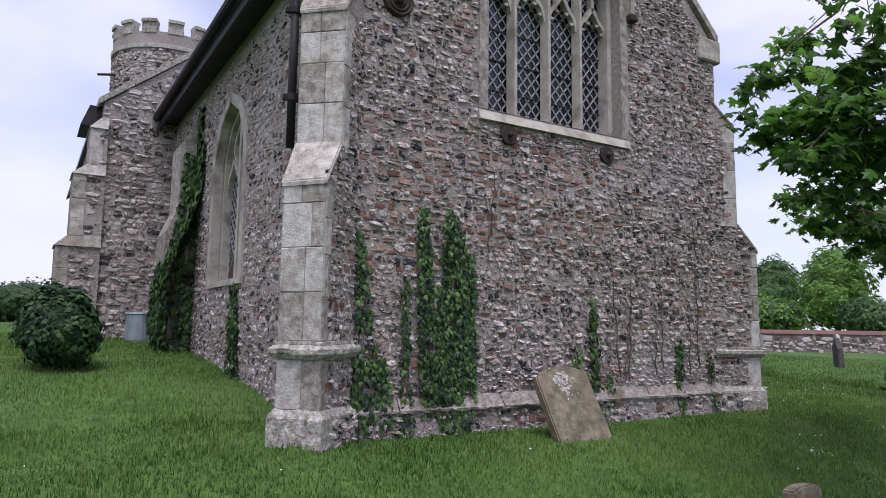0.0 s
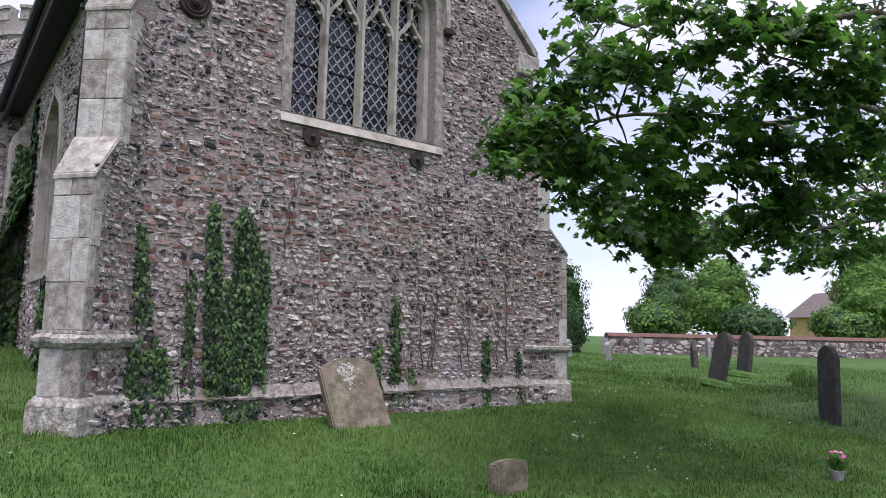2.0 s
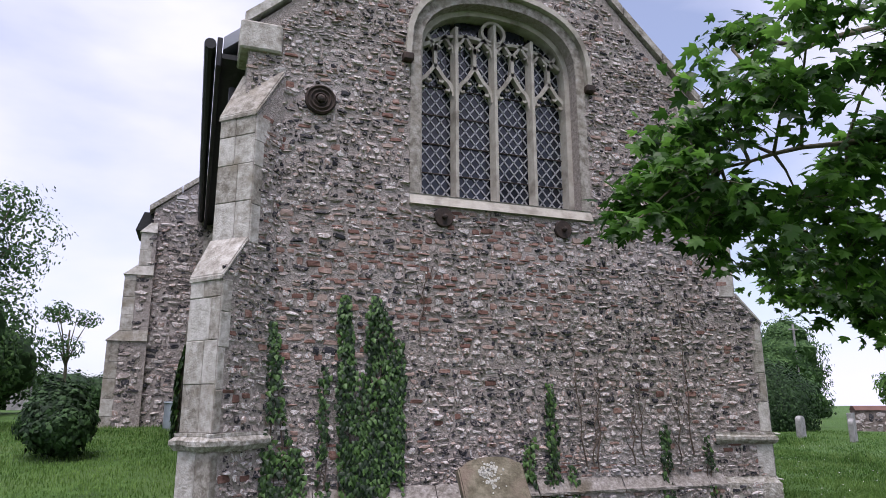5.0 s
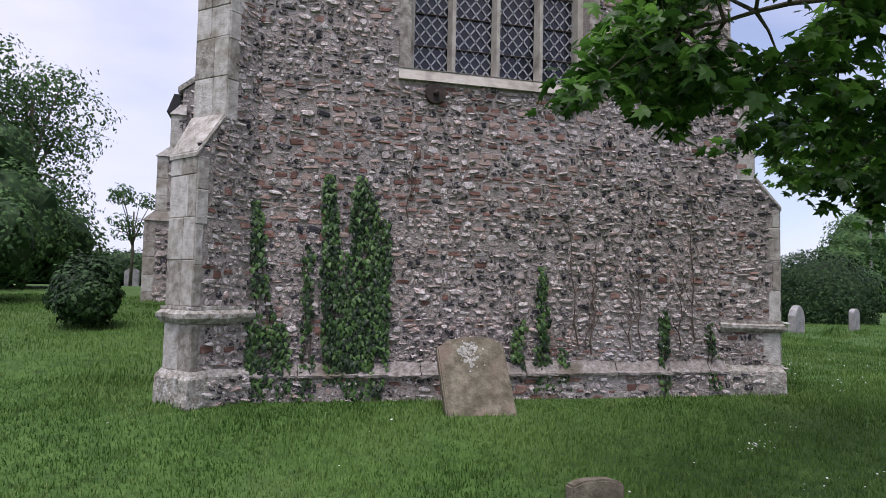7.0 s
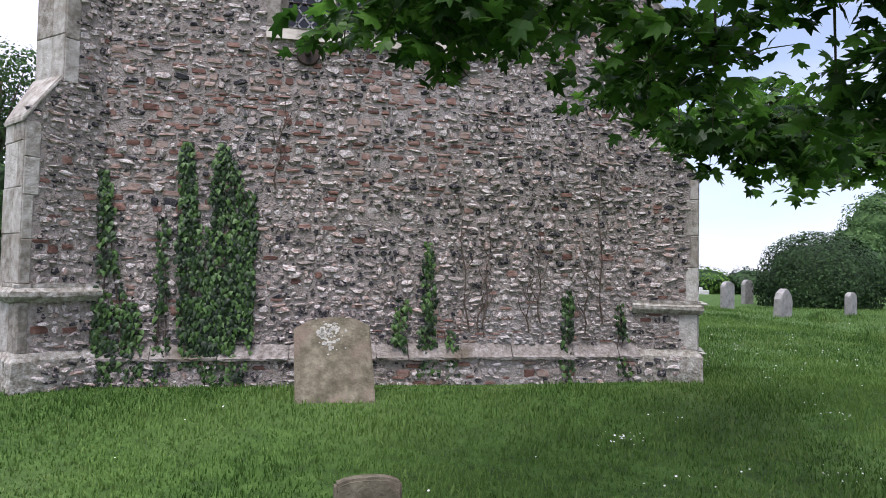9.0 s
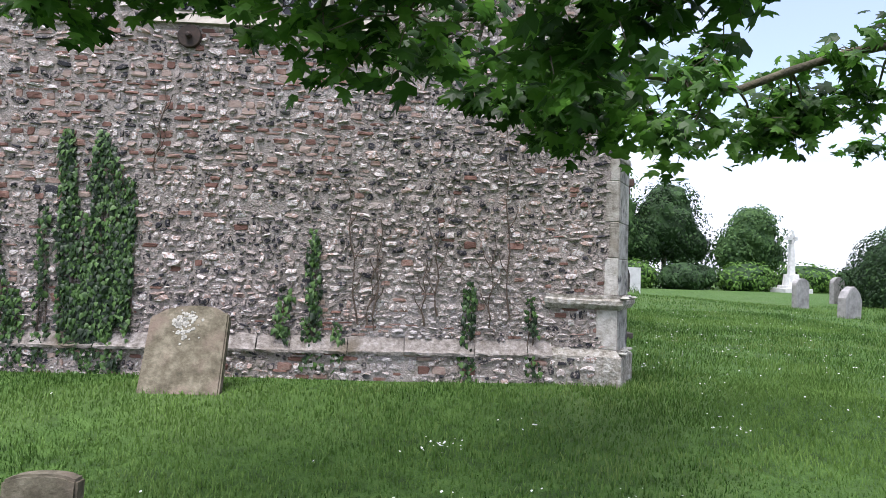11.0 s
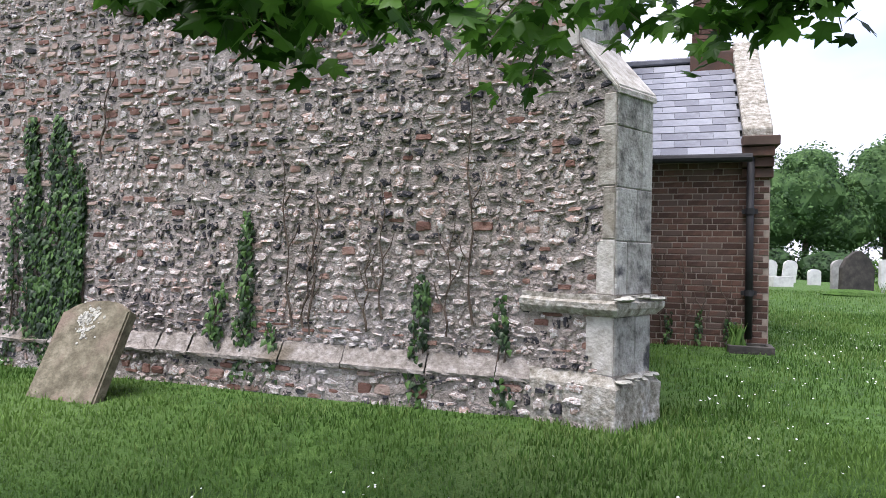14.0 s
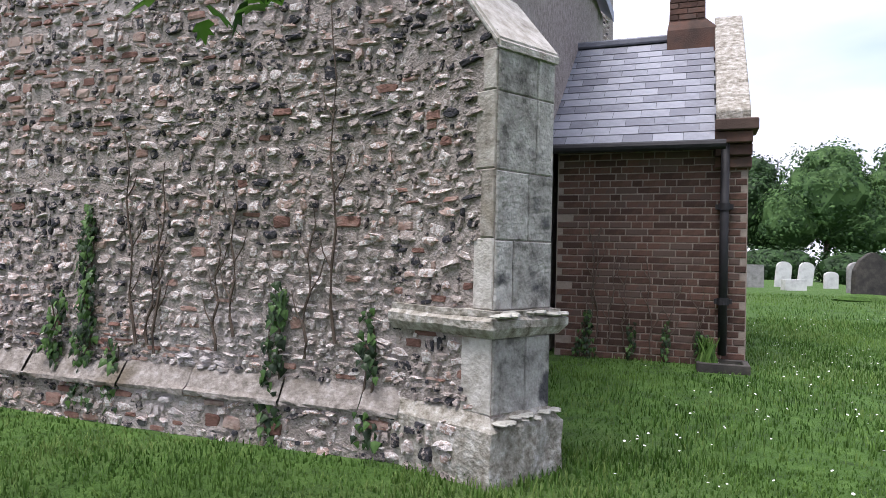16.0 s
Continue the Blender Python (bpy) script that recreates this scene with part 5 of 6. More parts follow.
ivy_patch("ivy strip climbing behind the corner buttress", north_place, [(0.62, 0.3, 0.55, 2.9, 0.2, 0.08), (2.7, 0.4, 2.9, 1.6, 0.25, 0.15)], 7, 0.07)


# dead creeper stems on the bare part of the wall
def creeper(label, stems, place, seed):
    rng = random.Random(seed)
    ob = thing("creeper", label, "creeper", place(stems[0][0], stems[0][1], 0.0), "bare creeper stems")
    origin = Vector(ob.location)
    for u, v0, v1, lean in stems:
        bm = bmesh.new()
        n = 9
        pts = [(u + lean * i / n + 0.02 * math.sin(i * 1.7 + u * 9), v0 + (v1 - v0) * i / n) for i in range(n + 1)]
        tube(bm, [place(a, b, 0.035) - origin for a, b in pts], [0.011 - 0.0008 * i for i in range(n + 1)], 5)
        for i in range(2, n - 1, 2):
            s = rng.choice((-1, 1))
            a, b = pts[i]
            tube(bm, [place(a, b, 0.035) - origin, place(a + s * 0.06, b + 0.09, 0.032) - origin, place(a + s * 0.09, b + 0.2, 0.03) - origin], [0.006, 0.005, 0.003], 4)
        part("stem", bm, IVY_STEM, ob)


creeper("bare dead creeper stems clinging to the flint wall", [(1.55, 0.5, 1.95, -0.12), (1.72, 0.45, 1.7, 0.06), (2.33, 0.6, 1.65, 0.0), (1.65, 0.5, 1.3, 0.1), (3.05, 0.6, 2.6, -0.05), (2.2, 0.5, 1.2, 0.02), (2.85, 0.5, 1.4, 0.05), (-0.45, 1.9, 2.8, 0.1)], east_place, 81)
creeper("bare dead creeper stems on the brick vestry", [(3.95, 0.3, 1.5, 0.1), (4.05, 0.3, 1.8, -0.12), (4.15, 0.25, 1.3, 0.08), (4.3, 0.25, 1.2, 0.05), (4.6, 0.2, 1.3, -0.06), (4.75, 0.2, 1.0, 0.08), (5.0, 0.2, 0.9, 0.1)],
        lambda u, v, w: Vector((u, VY - w, v)), 82)
ivy_patch("small ivy shoots at the foot of the brick wall", lambda u, v, w: Vector((u, VY - 0.01 - w, v)), [(4.4, 0.15, 4.4, 0.5, 0.05, 0.03), (4.72, 0.15, 4.75, 0.5, 0.05, 0.03), (3.9, 0.12, 3.95, 0.6, 0.12, 0.04), (5.1, 0.15, 5.08, 0.45, 0.1, 0.05)], 9, 0.05)


# ---- sycamore over the path ----
sycamore = thing("sycamore", "spreading sycamore with low leafy boughs over the grass", "tree", (8.2, -6.0, ground_z(8.2, -6.0)))
S0 = Vector(sycamore.location)
bm = bmesh.new()
tube(bm, [(0, 0, -0.3), (0.02, 0, 0.2), (0.05, 0.02, 1.2), (0.0, 0.08, 2.6), (-0.1, 0.1, 4.2), (-0.1, 0.2, 6.0), (0.0, 0.2, 8.2)], [0.55, 0.42, 0.36, 0.33, 0.26, 0.18, 0.08], 16)
part("trunk", bm, BARK, sycamore, smooth=True)
BOUGHS = [
    [(8.1, -5.9, 3.2), (6.3, -4.8, 3.7), (4.2, -4.4, 3.5), (2.4, -4.0, 3.1), (1.2, -3.7, 2.9), (0.5, -3.4, 2.75)],
    [(8.1, -5.9, 2.8), (6.8, -4.0, 3.0), (5.4, -2.5, 2.7), (4.4, -2.0, 2.4), (3.2, -2.1, 2.5), (2.2, -2.4, 2.7)],
    [(8.1, -5.9, 4.0), (5.8, -4.0, 5.2), (3.4, -2.2, 5.0), (2.2, -2.3, 4.6), (1.7, -2.8, 4.1)],
    [(8.2, -5.9, 3.0), (7.6, -3.8, 3.0), (7.2, -2.2, 2.6), (6.4, -0.6, 2.5)],
    [(6.3, -4.8, 3.7), (4.6, -5.0, 3.6), (3.0, -4.8, 3.4), (1.6, -4.3, 3.5)],
]
limb_points = []
for path in BOUGHS:
    bm = bmesh.new()
    curve = []
    for p, q in zip(path, path[1:]):
        for s in (0.0, 0.25, 0.5, 0.75):
            m = Vector(p).lerp(Vector(q), s)
            curve.append(m + Vector((noise.noise(m * 1.1), noise.noise(m * 1.1 + Vector((5, 0, 0))), noise.noise(m * 1.1 + Vector((0, 5, 0))))) * 0.18)
    n = len(curve)
    tube(bm, [p - S0 for p in curve], [0.06 * (1 - 0.85 * i / (n - 1)) for i in range(n)], 8)
    part("bough", bm, BARK, sycamore, smooth=True)
    limb_points += curve
canopy = Leaves(LEAF5)
twig_bm = bmesh.new()
rng = random.Random(91)
TRUNK = Vector((8.2, -6.0, 3.4))


def spray(c, r, count):
    """A clump of leafy twigs in flat tiers round c, carried by a branchlet from the nearest bough."""
    root = min(limb_points, key=lambda q: (q - c).length)
    sag = Vector((0, 0, 0.12 * (root - c).length))
    tube(twig_bm, [root - S0, root.lerp(c, 0.5) + sag - S0, c - S0], [0.014, 0.009, 0.005], 5)
    away = Vector((c.x - TRUNK.x, c.y - TRUNK.y, 0)).normalized()
    for _ in range(max(3, int(count / 16))):
        d = Vector((rng.gauss(0, 1), rng.gauss(0, 1), rng.gauss(0, 0.7)))
        tip = c + d.normalized() * r * rng.uniform(0.75, 1.12)
        tube(twig_bm, [c - S0, c.lerp(tip, 0.6) + Vector((0, 0, 0.03)) - S0, tip - S0], [0.005, 0.004, 0.002], 4)
        for k in range(16):
            s = rng.uniform(0.3, 1.05)
            p = c.lerp(tip, s) + Vector((rng.gauss(0, 0.085), rng.gauss(0, 0.085), rng.gauss(0, 0.045)))
            out = Vector((rng.uniform(-1, 1), rng.uniform(-1, 1), rng.uniform(-0.2, 0.2)))
            canopy.add(p - S0, Vector((rng.uniform(-0.8, 0.8), rng.uniform(-1.1, 0.6), rng.uniform(0.3, 1.1))), out + away * 0.6 + Vector((0, 0, -0.75)), rng.uniform(0.075, 0.15))


BROAD = [(2.0, -3.6, 2.25), (0.4, -3.6, 2.6), (4.0, -2.2, 2.2), (1.2, -3.6, 2.6), (3.2, -2.0, 2.4), (0.8, -4.0, 3.2), (2.8, -4.0, 2.25), (1.8, -4.0, 3.0), (0.4, -3.2, 2.8),
         (5.0, -1.6, 2.4), (3.0, -2.8, 2.2), (1.6, -4.4, 3.6), (0.6, -3.6, 3.2), (2.2, -2.4, 2.6), (2.6, -4.6, 3.2), (3.2, -4.2, 2.4), (2.4, -4.0, 2.6)]
MIDDLING = [(0.4, -3.0, 2.6), (1.0, -3.0, 2.6), (2.2, -4.8, 3.6), (5.4, -2.0, 2.4), (3.2, -4.8, 2.8), (2.2, -2.2, 4.8), (4.6, -1.8, 2.2), (3.0, -5.0, 3.6), (6.6, -3.2, 2.2), (0.8, -4.2, 3.6), (1.6, -3.8, 2.8),
            (6.6, -2.6, 2.2), (2.6, -3.8, 2.05), (3.0, -1.8, 2.4), (0.4, -3.6, 2.4), (1.0, -2.6, 3.4), (5.8, -3.8, 2.8), (1.6, -3.6, 2.25), (3.0, -3.0, 2.05), (2.2, -4.4, 3.2), (2.8, -2.4, 2.2), (3.4, -1.4, 4.8),
            (2.8, -4.4, 2.8), (4.6, -0.6, 3.0)]
SMALL = [(0.0, -3.4, 2.4), (3.0, -5.0, 3.2), (1.4, -2.0, 3.4), (1.8, -3.0, 4.4), (2.4, -2.6, 2.2), (7.6, -1.6, 2.2), (6.4, -0.6, 2.4), (6.4, -3.6, 2.4), (3.2, -2.6, 2.05), (6.2, -3.4, 2.6), (0.8, -3.4, 2.45)]
FILLING = [(3.2, -4.6, 2.6), (3.4, -4.6, 3.2), (2.6, -5.0, 3.6), (3.2, -5.0, 3.0), (2.0, -4.6, 3.6), (3.0, -4.8, 3.4), (5.2, -4.2, 3.0), (6.2, -3.0, 2.4), (7.0, -3.4, 2.3), (7.4, -2.6, 2.3), (1.4, -4.2, 3.4),
           (5.0, -2.4, 2.6), (2.4, -4.2, 3.0), (5.0, -1.8, 2.25), (3.5, -2.7, 2.05)]
for places, radius, count in ((BROAD, 0.43, 230), (MIDDLING, 0.31, 130), (SMALL, 0.2, 48), (FILLING, 0.25, 80)):
    for place in places:
        spray(Vector(place), radius, count)
# the far side of the tree
limb_points += [Vector((8.6 + 0.2 * k, -5.0 + 0.4 * k, 3.2 + 0.05 * k)) for k in range(7)]
for _ in range(24):
    spray(Vector((rng.uniform(8.6, 11.0), rng.uniform(-3.6, -1.0), rng.uniform(2.9, 5.0))), 0.5, 112)
# an unseen high crown round the trunk, added to shade the leaves and grass below
for _ in range(110):
    a, d, up = rng.uniform(0, 2 * math.pi), math.sqrt(rng.random()), rng.uniform(-1, 1)
    wide = math.sqrt(1 - up * up * 0.8)
    c = Vector((7.6 + 3.0 * d * wide * math.cos(a), -5.4 + 2.6 * d * wide * math.sin(a), 6.4 + 1.8 * up))
    if c.z > 4.7 and c.x > 5.0:
        limb_points.append(Vector((8.15, -5.85, min(7.6, c.z))))
        spray(c, 0.5, 64)
tagged(part("twigs", twig_bm, BARK, sycamore), kind="stuff")
canopy.done("leaves", MAPLE, sycamore)


# ---- other trees, bushes, hedges ----
def leafy(name, label, category, x, y, blobs, leaf, count, mat, seed, shape=LEAF1, trunk=None, z=None, group="", inner=None, limbs=4, ragged=0.28):
    """A tree or bush: trunk and limbs, and leaves over the outside of several uneven clumps."""
    rng = random.Random(seed)
    ob = thing(name, label, category, (x, y, ground_z(x, y) if z is None else z), group)
    if trunk:
        h, r = trunk
        bm = bmesh.new()
        tube(bm, [(0, 0, -0.2), (0.03, 0, h * 0.4), (0, 0.05, h)], [r * 1.3, r, r * 0.5], 9)
        part("trunk", bm, BARK, ob, smooth=True)
        for bx, by, bz, *_ in blobs[:limbs]:
            bm = bmesh.new()
            tube(bm, [(0, 0, h * 0.55), (bx * 0.5, by * 0.5, (h * 0.6 + bz) / 2 + 0.1), (bx, by, bz)], [r * 0.55, r * 0.35, r * 0.12], 6)
            part("limb", bm, BARK, ob, smooth=True)
    lv = Leaves(shape)
    total = sum(b[3] * b[4] for b in blobs)
    for bx, by, bz, rx, rz in blobs:
        for _ in range(int(count * rx * rz / total)):
            d = Vector((rng.gauss(0, 1), rng.gauss(0, 1), rng.gauss(0, 1))).normalized()
            rough = 0.82 + ragged * noise.noise((d.x * 2.4 + bx, d.y * 2.4 + by, d.z * 2.4 + seed)) + rng.uniform(-0.13, 0.05)
            p = Vector((bx + d.x * rx * rough, by + d.y * rx * rough, bz + d.z * rz * rough))
            if p.z < 0.02:
                continue
            lv.add(p, d + Vector((rng.uniform(-0.6, 0.6), rng.uniform(-0.6, 0.6), rng.uniform(-0.3, 0.7))), Vector((rng.uniform(-1, 1), rng.uniform(-1, 1), -0.5)), leaf * rng.uniform(0.6, 1.35))
    lv.done("crown" if trunk else "leaves", mat, ob)
    # solid cores added to close the clumps; a dark inner colour paints shade
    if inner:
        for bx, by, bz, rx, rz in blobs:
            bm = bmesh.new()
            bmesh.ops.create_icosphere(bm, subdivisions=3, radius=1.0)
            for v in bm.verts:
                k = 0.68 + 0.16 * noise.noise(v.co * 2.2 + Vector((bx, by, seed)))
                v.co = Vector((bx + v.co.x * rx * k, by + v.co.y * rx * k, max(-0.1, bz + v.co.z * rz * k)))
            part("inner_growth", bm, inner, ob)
    return ob


def clumps(seed, n, rx, ry, z0, z1, size):
    rng = random.Random(seed)
    return [(rng.uniform(-rx, rx), rng.uniform(-ry, ry), rng.uniform(z0, z1), size * rng.uniform(0.7, 1.2), size * rng.uniform(0.6, 1.0)) for _ in range(n)]


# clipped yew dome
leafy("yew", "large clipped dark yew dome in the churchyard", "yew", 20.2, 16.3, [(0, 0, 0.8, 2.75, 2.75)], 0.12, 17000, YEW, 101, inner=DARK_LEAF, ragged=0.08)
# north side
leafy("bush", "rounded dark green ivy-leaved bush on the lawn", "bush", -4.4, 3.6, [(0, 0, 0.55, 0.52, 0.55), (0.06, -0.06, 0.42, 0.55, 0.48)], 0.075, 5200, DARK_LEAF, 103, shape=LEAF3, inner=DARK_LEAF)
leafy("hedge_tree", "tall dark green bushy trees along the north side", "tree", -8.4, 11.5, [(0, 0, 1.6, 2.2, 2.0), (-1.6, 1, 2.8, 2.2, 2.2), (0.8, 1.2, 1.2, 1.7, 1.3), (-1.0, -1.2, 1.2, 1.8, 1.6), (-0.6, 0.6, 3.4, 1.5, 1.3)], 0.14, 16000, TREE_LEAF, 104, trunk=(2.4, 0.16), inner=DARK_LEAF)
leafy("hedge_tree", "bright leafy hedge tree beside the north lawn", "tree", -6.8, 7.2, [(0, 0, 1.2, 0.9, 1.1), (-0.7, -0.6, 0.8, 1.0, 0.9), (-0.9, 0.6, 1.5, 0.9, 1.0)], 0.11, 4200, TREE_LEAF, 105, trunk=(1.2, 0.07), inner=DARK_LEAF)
leafy("birch", "thin airy tree with open twigs against the sky", "tree", -8.8, 15.0, clumps(106, 26, 1.5, 1.5, 2.4, 6.4, 1.05), 0.12, 9500, TREE_LEAF, 106, trunk=(5.6, 0.10), limbs=16, ragged=0.55)
leafy("birch", "small airy tree by the far hedge", "tree", -7.9, 26.0, clumps(107, 8, 1.0, 1.0, 2.0, 4.2, 0.6), 0.13, 1300, TREE_LEAF, 107, trunk=(3.4, 0.07), limbs=8)
for hx, hy, hs, sd in ((-14, 30, 2.0, 1), (-9, 32, 1.7, 2), (-5, 33, 1.8, 3), (-19, 26, 2.4, 4)):
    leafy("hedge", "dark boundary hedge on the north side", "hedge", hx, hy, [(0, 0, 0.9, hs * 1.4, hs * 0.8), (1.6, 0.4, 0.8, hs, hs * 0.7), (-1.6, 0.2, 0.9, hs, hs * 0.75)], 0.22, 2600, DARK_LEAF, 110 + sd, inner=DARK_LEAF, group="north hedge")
# south side: hedge, shrubs and trees in the distance
for hx, hy, sz, mat, sd, lab in ((12.5, 44, 3.5, TREE_LEAF, 1, "tall leafy ash tree beyond the graves"), (17.5, 46, 3.8, TREE_LEAF, 2, "broad leafy tree beyond the graves"), (22.5, 46, 3.4, DARK_LEAF, 3, "dark dense tree behind the memorial cross"),
                                 (28.5, 44, 2.6, TREE_LEAF, 4, "leafy tree behind the memorial cross"), (45, 38, 3.4, TREE_LEAF, 5, "leafy tree behind the yew"), (52, 30, 3.0, TREE_LEAF, 6, "leafy tree beyond the wall"),
                                 (8.0, 47, 3.4, DARK_LEAF, 7, "dark tree behind the vestry"), (50, 12, 3.2, SHRUB_LEAF, 8, "bright garden tree beyond the boundary wall"), (40, 18, 2.6, SHRUB_LEAF, 9, "bright garden tree beyond the boundary wall"),
                                 (56, 6, 4.2, TREE_LEAF, 10, "leafy garden tree beyond the boundary wall")):
    leafy("tree", lab, "tree", hx, hy, [(0, 0, sz * 1.5, sz, sz * 0.95), (sz * 0.5, 0.4, sz * 1.0, sz * 0.8, sz * 0.7), (-sz * 0.55, -0.2, sz * 1.1, sz * 0.75, sz * 0.75), (0.2, 0, sz * 2.0, sz * 0.7, sz * 0.6)],
          0.26, 8500, mat, 120 + sd, trunk=(sz * 1.3, 0.2), group="far trees", inner=DARK_LEAF if mat == DARK_LEAF else mat, ragged=0.45)
for k in range(11):
    hx, hy = 5 + 4.1 * k, 41 - 0.35 * k
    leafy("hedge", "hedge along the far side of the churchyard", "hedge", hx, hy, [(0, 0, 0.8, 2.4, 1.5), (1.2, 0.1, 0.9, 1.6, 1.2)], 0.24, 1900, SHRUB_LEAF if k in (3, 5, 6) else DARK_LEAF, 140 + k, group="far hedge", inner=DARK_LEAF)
for k in range(7):
    hx, hy = 25 + 6.0 * k, 19.5 - 2.8 * k
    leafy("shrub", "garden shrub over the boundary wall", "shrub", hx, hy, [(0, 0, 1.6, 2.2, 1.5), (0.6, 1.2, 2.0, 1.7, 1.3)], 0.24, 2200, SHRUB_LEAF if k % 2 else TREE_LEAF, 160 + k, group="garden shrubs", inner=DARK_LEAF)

# boundary wall, house and pole
yard = thing("boundary_wall", "low flint rubble boundary wall with red brick coping", "wall", (23.0, 14.2, 0.0), kind="structure")
bm = bmesh.new()
wa, wb = Vector((0.0, 0.0, 0)), Vector((66.0, -31.7, 0))
dirw = (wb - wa).normalized()
nrm = Vector((dirw.y, -dirw.x, 0)) * 0.2
prism(bm, [(wa + nrm)[:2], (wb + nrm)[:2], (wb - nrm)[:2], (wa - nrm)[:2]], [(wa + nrm)[:2], (wb + nrm)[:2], (wb - nrm)[:2], (wa - nrm)[:2]], -0.6, 0.98)
part("core", bm, YARD_STONE, yard)
bm = bmesh.new()
nrm *= 1.3
prism(bm, [(wa + nrm)[:2], (wb + nrm)[:2], (wb - nrm)[:2], (wa - nrm)[:2]], [(wa + nrm * 0.4)[:2], (wb + nrm * 0.4)[:2], (wb - nrm * 0.4)[:2], (wa - nrm * 0.4)[:2]], 0.98, 1.16)
part("coping", bm, YARD_CAP, yard)
out_y = Vector((-dirw.y, dirw.x, 0))
out_y = -out_y if out_y.y > 0 else out_y
lay(rubble(lambda u, v, w: wa + dirw * u + out_y * (0.2 + w) + Vector((0, 0, v)), [(0, -0.3), (75, -0.3), (72, 0.96), (0, 0.96)], [], random.Random(170), 0.2, 0.36, 0.05, gap=0.03), yard)


def house(label, x, y, rz, w, d, h, rise):
    ob = thing("house", label, "house", group="village houses")
    ob.matrix_basis = pose(x, y, 0.2, 0, 0, rz)
    bm = bmesh.new()
    prism(bm, [(-w / 2, 0), (w / 2, 0), (w / 2, d), (-w / 2, d)], [(-w / 2, 0), (w / 2, 0), (w / 2, d), (-w / 2, d)], -0.5, h)
    part("wall", bm, HOUSE_WALL, ob)
    bm = bmesh.new()
    a = [bm.verts.new(p) for p in ((-w / 2 - 0.3, -0.4, h - 0.1), (w / 2 + 0.3, -0.4, h - 0.1), (w / 2 + 0.3, d + 0.4, h - 0.1), (-w / 2 - 0.3, d + 0.4, h - 0.1), (-w / 2 - 0.3, d / 2, h + rise), (w / 2 + 0.3, d / 2, h + rise))]
    for f in ((0, 1, 5, 4), (2, 3, 4, 5), (0, 4, 3), (1, 2, 5), (3, 2, 1, 0)):
        bm.faces.new([a[i] for i in f])
    bmesh.ops.recalc_face_normals(bm, faces=bm.faces[:])
    roof_ob = part("roof", bm, HOUSE_ROOF, ob)
    bm = bmesh.new()
    box(bm, w * 0.28, w * 0.28 + 0.7, d / 2 - 0.4, d / 2 + 0.4, h + rise - 0.6, h + rise + 1.1, 0.03)
    part("chimney", bm, YARD_CAP, roof_ob)
    for k in range(4):
        wx = -w / 2 + w * (k + 0.5) / 4
        win = None
        bm = bmesh.new()
        box(bm, wx - 0.6, wx + 0.6, -0.06, 0.04, h - 1.6, h - 0.5, 0.02)
        win = part("window", bm, GRAVE_WHITE, ob)
        for s in (-1, 1):
            bm = bmesh.new()
            box(bm, wx + s * 0.29 - 0.24, wx + s * 0.29 + 0.24, -0.075, -0.065, h - 1.5, h - 0.6)
            part("pane", bm, GLASS, win)


house("yellow rendered house beyond the boundary wall", 68, 16, 70, 13, 7, 3.0, 2.4)
house("yellow rendered house with a tiled roof beyond trees", 72, -8, 80, 12, 7, 3.2, 2.6)
pole = thing("telegraph_pole", "tall wooden telegraph pole behind the yew", "pole", (44, 36, 0.3))
bm = bmesh.new()
tube(bm, [(0, 0, -0.3), (0, 0, 7.5)], [0.13, 0.09], 8)
part("post", bm, GRAVE_GREY, pole)
bm = bmesh.new()
box(bm, -0.5, 0.5, -0.05, 0.05, 7.0, 7.1, 0.01)
part("crossarm", bm, GRAVE_GREY, pole)

# ---- grass and daisies ----
def blades(name, x0, x1, y0, y1, count, height, seed):
    rng = np.random.default_rng(seed)
    xs, ys = rng.uniform(x0, x1, count), rng.uniform(y0, y1, count)
    verts, faces = [], []
    for x, y in zip(xs, ys):
        if y > 0.28 and NX < x < SX + 0.1 or (y > VY - 0.05 and VX0 - 0.2 < x < VX1):
            continue
        if y > -0.12 and -2.2 < x < 3.6:
            continue
        z = ground_z(x, y) - 0.008
        h = height * (0.5 + rng.random() * 0.9) * (1 + 0.7 * noise.noise((x * 1.3, y * 1.3, 2.0)))
        a = rng.random() * 6.283
        w = 0.0035 + 0.003 * rng.random()
        lx, ly = math.cos(a) * h * rng.random() * 0.7, math.sin(a) * h * rng.random() * 0.7
        cx, cy = -math.sin(a) * w, math.cos(a) * w
        b = len(verts)
        verts += [(x - cx, y - cy, z), (x + cx, y + cy, z), (x + lx * 0.35 + cx * 0.7, y + ly * 0.35 + cy * 0.7, z + h * 0.6), (x + lx * 0.35 - cx * 0.7, y + ly * 0.35 - cy * 0.7, z + h * 0.6), (x + lx, y + ly, z + h)]
        faces += [(b, b + 1, b + 2, b + 3), (b + 3, b + 2, b + 4)]
    ob = raw(name, verts, faces, GRASS)
    tagged(ob, "short mown green grass blades", "grass", kind="stuff")


blades("grass", -7.0, 6.5, -5.6, 0.6, 150000, 0.045, 1)
blades("grass", 3.6, 11.0, -1.5, 9.0, 65000, 0.05, 2)
blades("grass", -8.0, -2.3, 0.3, 9.0, 40000, 0.05, 3)
blades("grass", 6.0, 22.0, -6.0, 16.0, 70000, 0.065, 4)


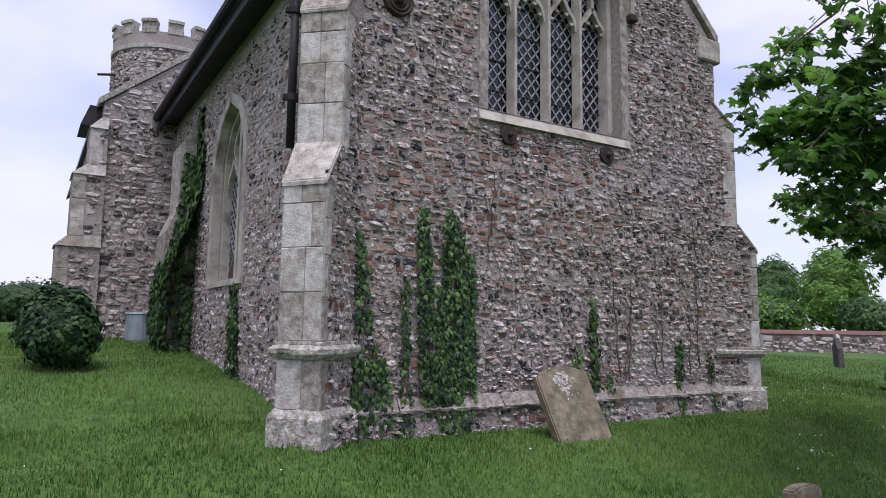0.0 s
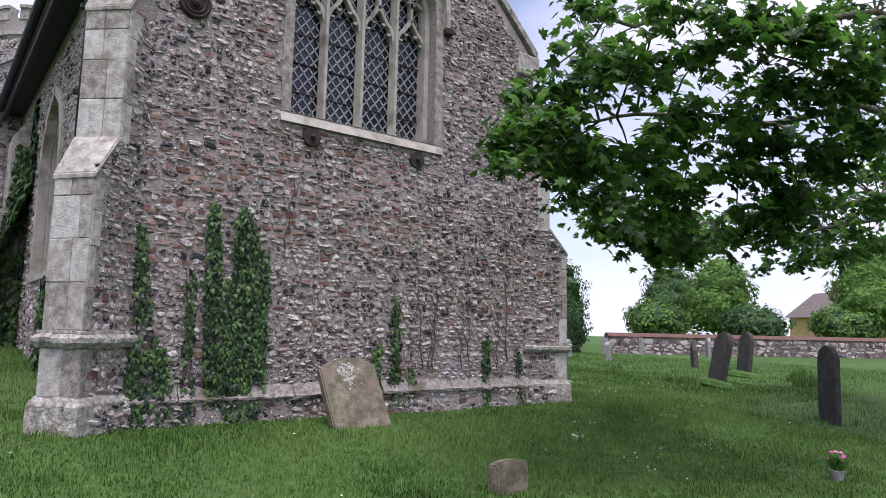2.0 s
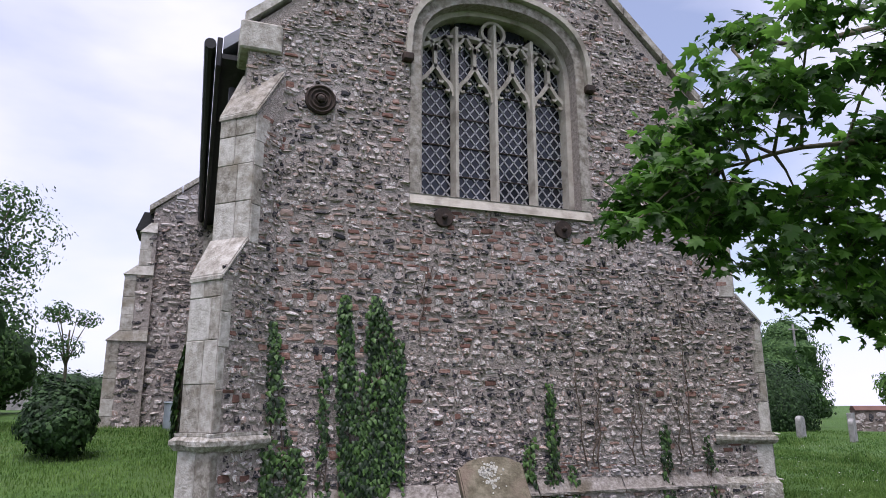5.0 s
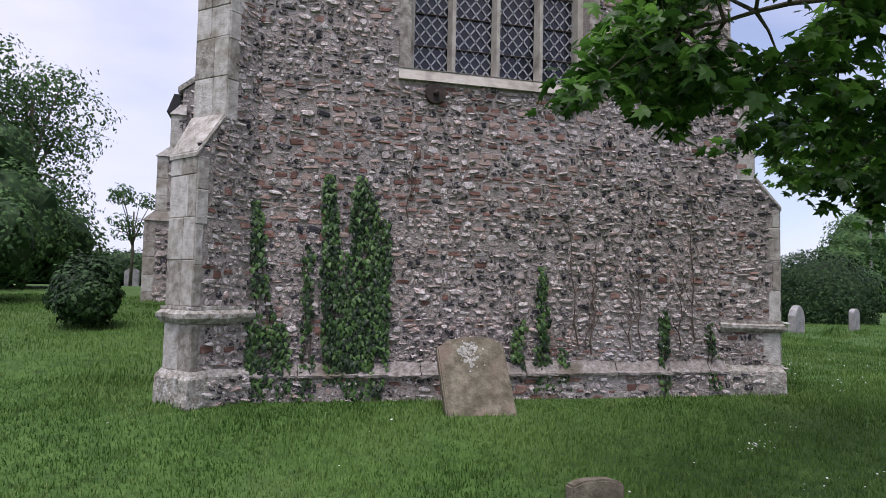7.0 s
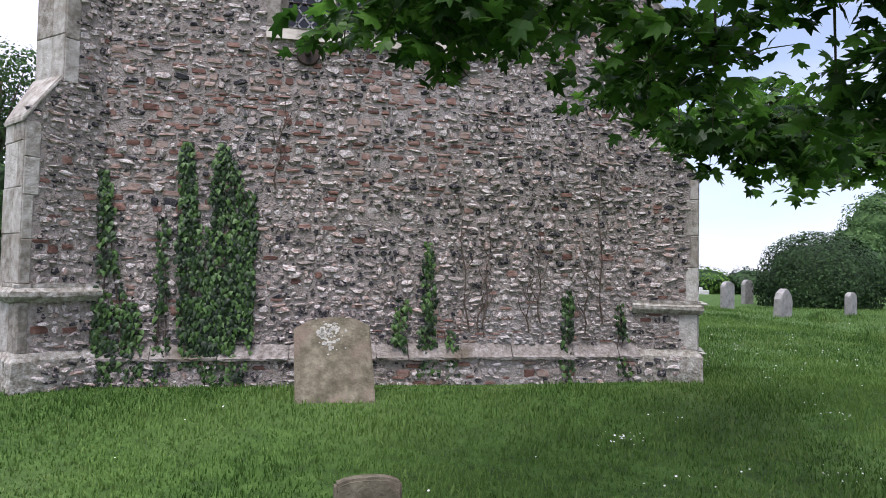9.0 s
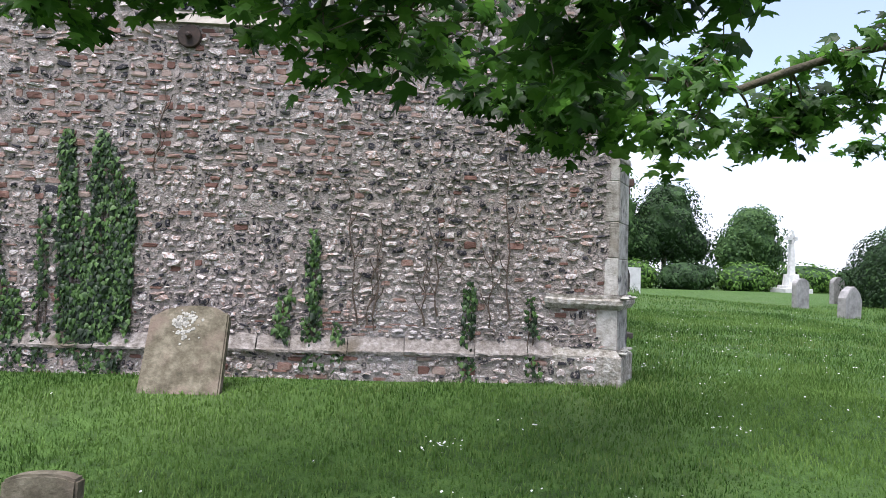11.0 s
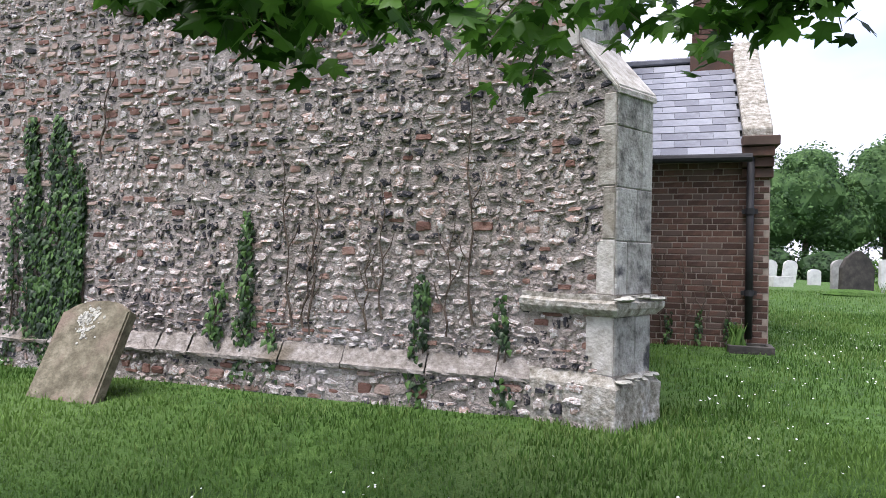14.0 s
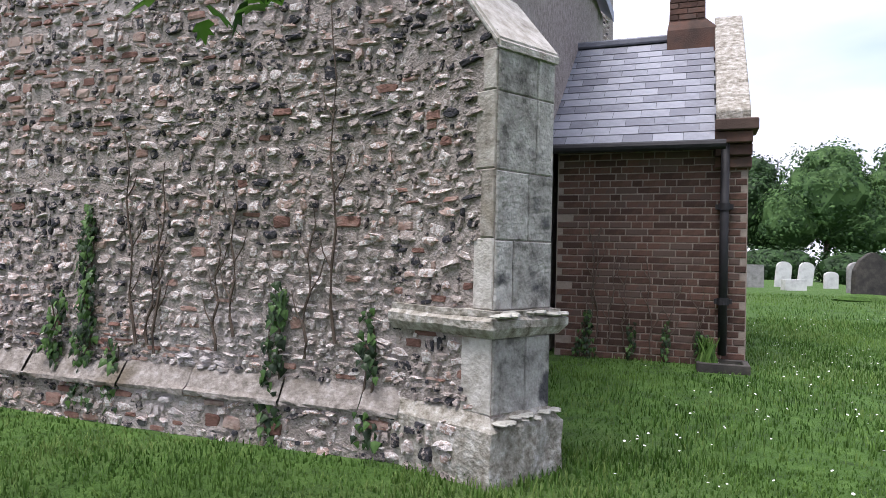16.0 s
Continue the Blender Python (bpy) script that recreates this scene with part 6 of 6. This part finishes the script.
def tuft(x, y, r, h, seed):
    rng = random.Random(seed)
    ob = thing("grass_tuft", "tall uncut tuft of grass and weeds", "grass tuft", (x, y, ground_z(x, y)), "grass tufts")
    lv = Leaves([(-0.04, 0), (0.04, 0), (0.03, 0.6), (0, 1.0), (-0.03, 0.6)])
    for _ in range(170):
        a, d = rng.uniform(0, 6.28), r * math.sqrt(rng.random())
        lv.add((d * math.cos(a), d * math.sin(a), -0.02), (math.cos(a), math.sin(a), 0.2), (0.5 * math.cos(a) + rng.uniform(-0.3, 0.3), 0.5 * math.sin(a), 1), h * rng.uniform(0.5, 1.1), 0.0)
    lv.done("blades", GRASS, ob)


for k, (x, y, r, h) in enumerate(((13.2, 8.2, 0.4, 0.3), (15.9, 9.9, 0.3, 0.2), (11.6, -0.4, 0.35, 0.3), (14.4, 1.0, 0.35, 0.3), (9.3, 15.6, 0.6, 0.4), (12.9, 0.4, 0.3, 0.25), (9.2, 0.9, 0.35, 0.25), (10.1, 3.5, 0.3, 0.25), (-2.75, -0.5, 0.2, 0.12), (5.14, 3.62, 0.12, 0.35))):
    tuft(x, y, r, h, 200 + k)
daisies = Leaves([(0.5 * math.cos(a), 0.5 + 0.5 * math.sin(a)) for a in [2 * math.pi * i / 8 for i in range(8)]])
rng = random.Random(210)
spots = [(2.3, -2.0, 0.15, 24), (3.0, -1.6, 0.2, 8), (3.4, -2.9, 0.2, 12), (4.6, -1.6, 0.2, 20), (2.2, -3.1, 0.5, 14), (6.2, 2.4, 1.6, 130), (7.5, 5.0, 2.4, 160), (9.0, 8.5, 3.0, 140), (5.0, 0.8, 0.8, 40), (0.5, -3.0, 2.4, 26), (-3.5, -3.0, 2.0, 14), (8.5, -0.4, 2.0, 90), (5.2, -0.9, 0.9, 22), (12.0, 4.0, 3.5, 120)]
for x, y, r, n in spots:
    for _ in range(n):
        px, py = rng.gauss(x, r * 0.6), rng.gauss(y, r * 0.6)
        if py > -0.2 and px < 4.5:
            continue
        daisies.add((px, py, ground_z(px, py) + rng.uniform(0.035, 0.07)), (rng.uniform(-0.5, 0.5), rng.uniform(-0.8, 0.2), 1), (0, 1, 0), rng.uniform(0.010, 0.019), 0.0)
tagged(raw("daisies", daisies.verts, daisies.faces, DAISY), "white daisies scattered over the lawn", "daisies", kind="stuff")

# ---- brickwork of the vestry, last ----
brickwork(vestry_wall, VX0 + 0.01, VX1 - 0.01, 0.02, VE - 0.02, VY)
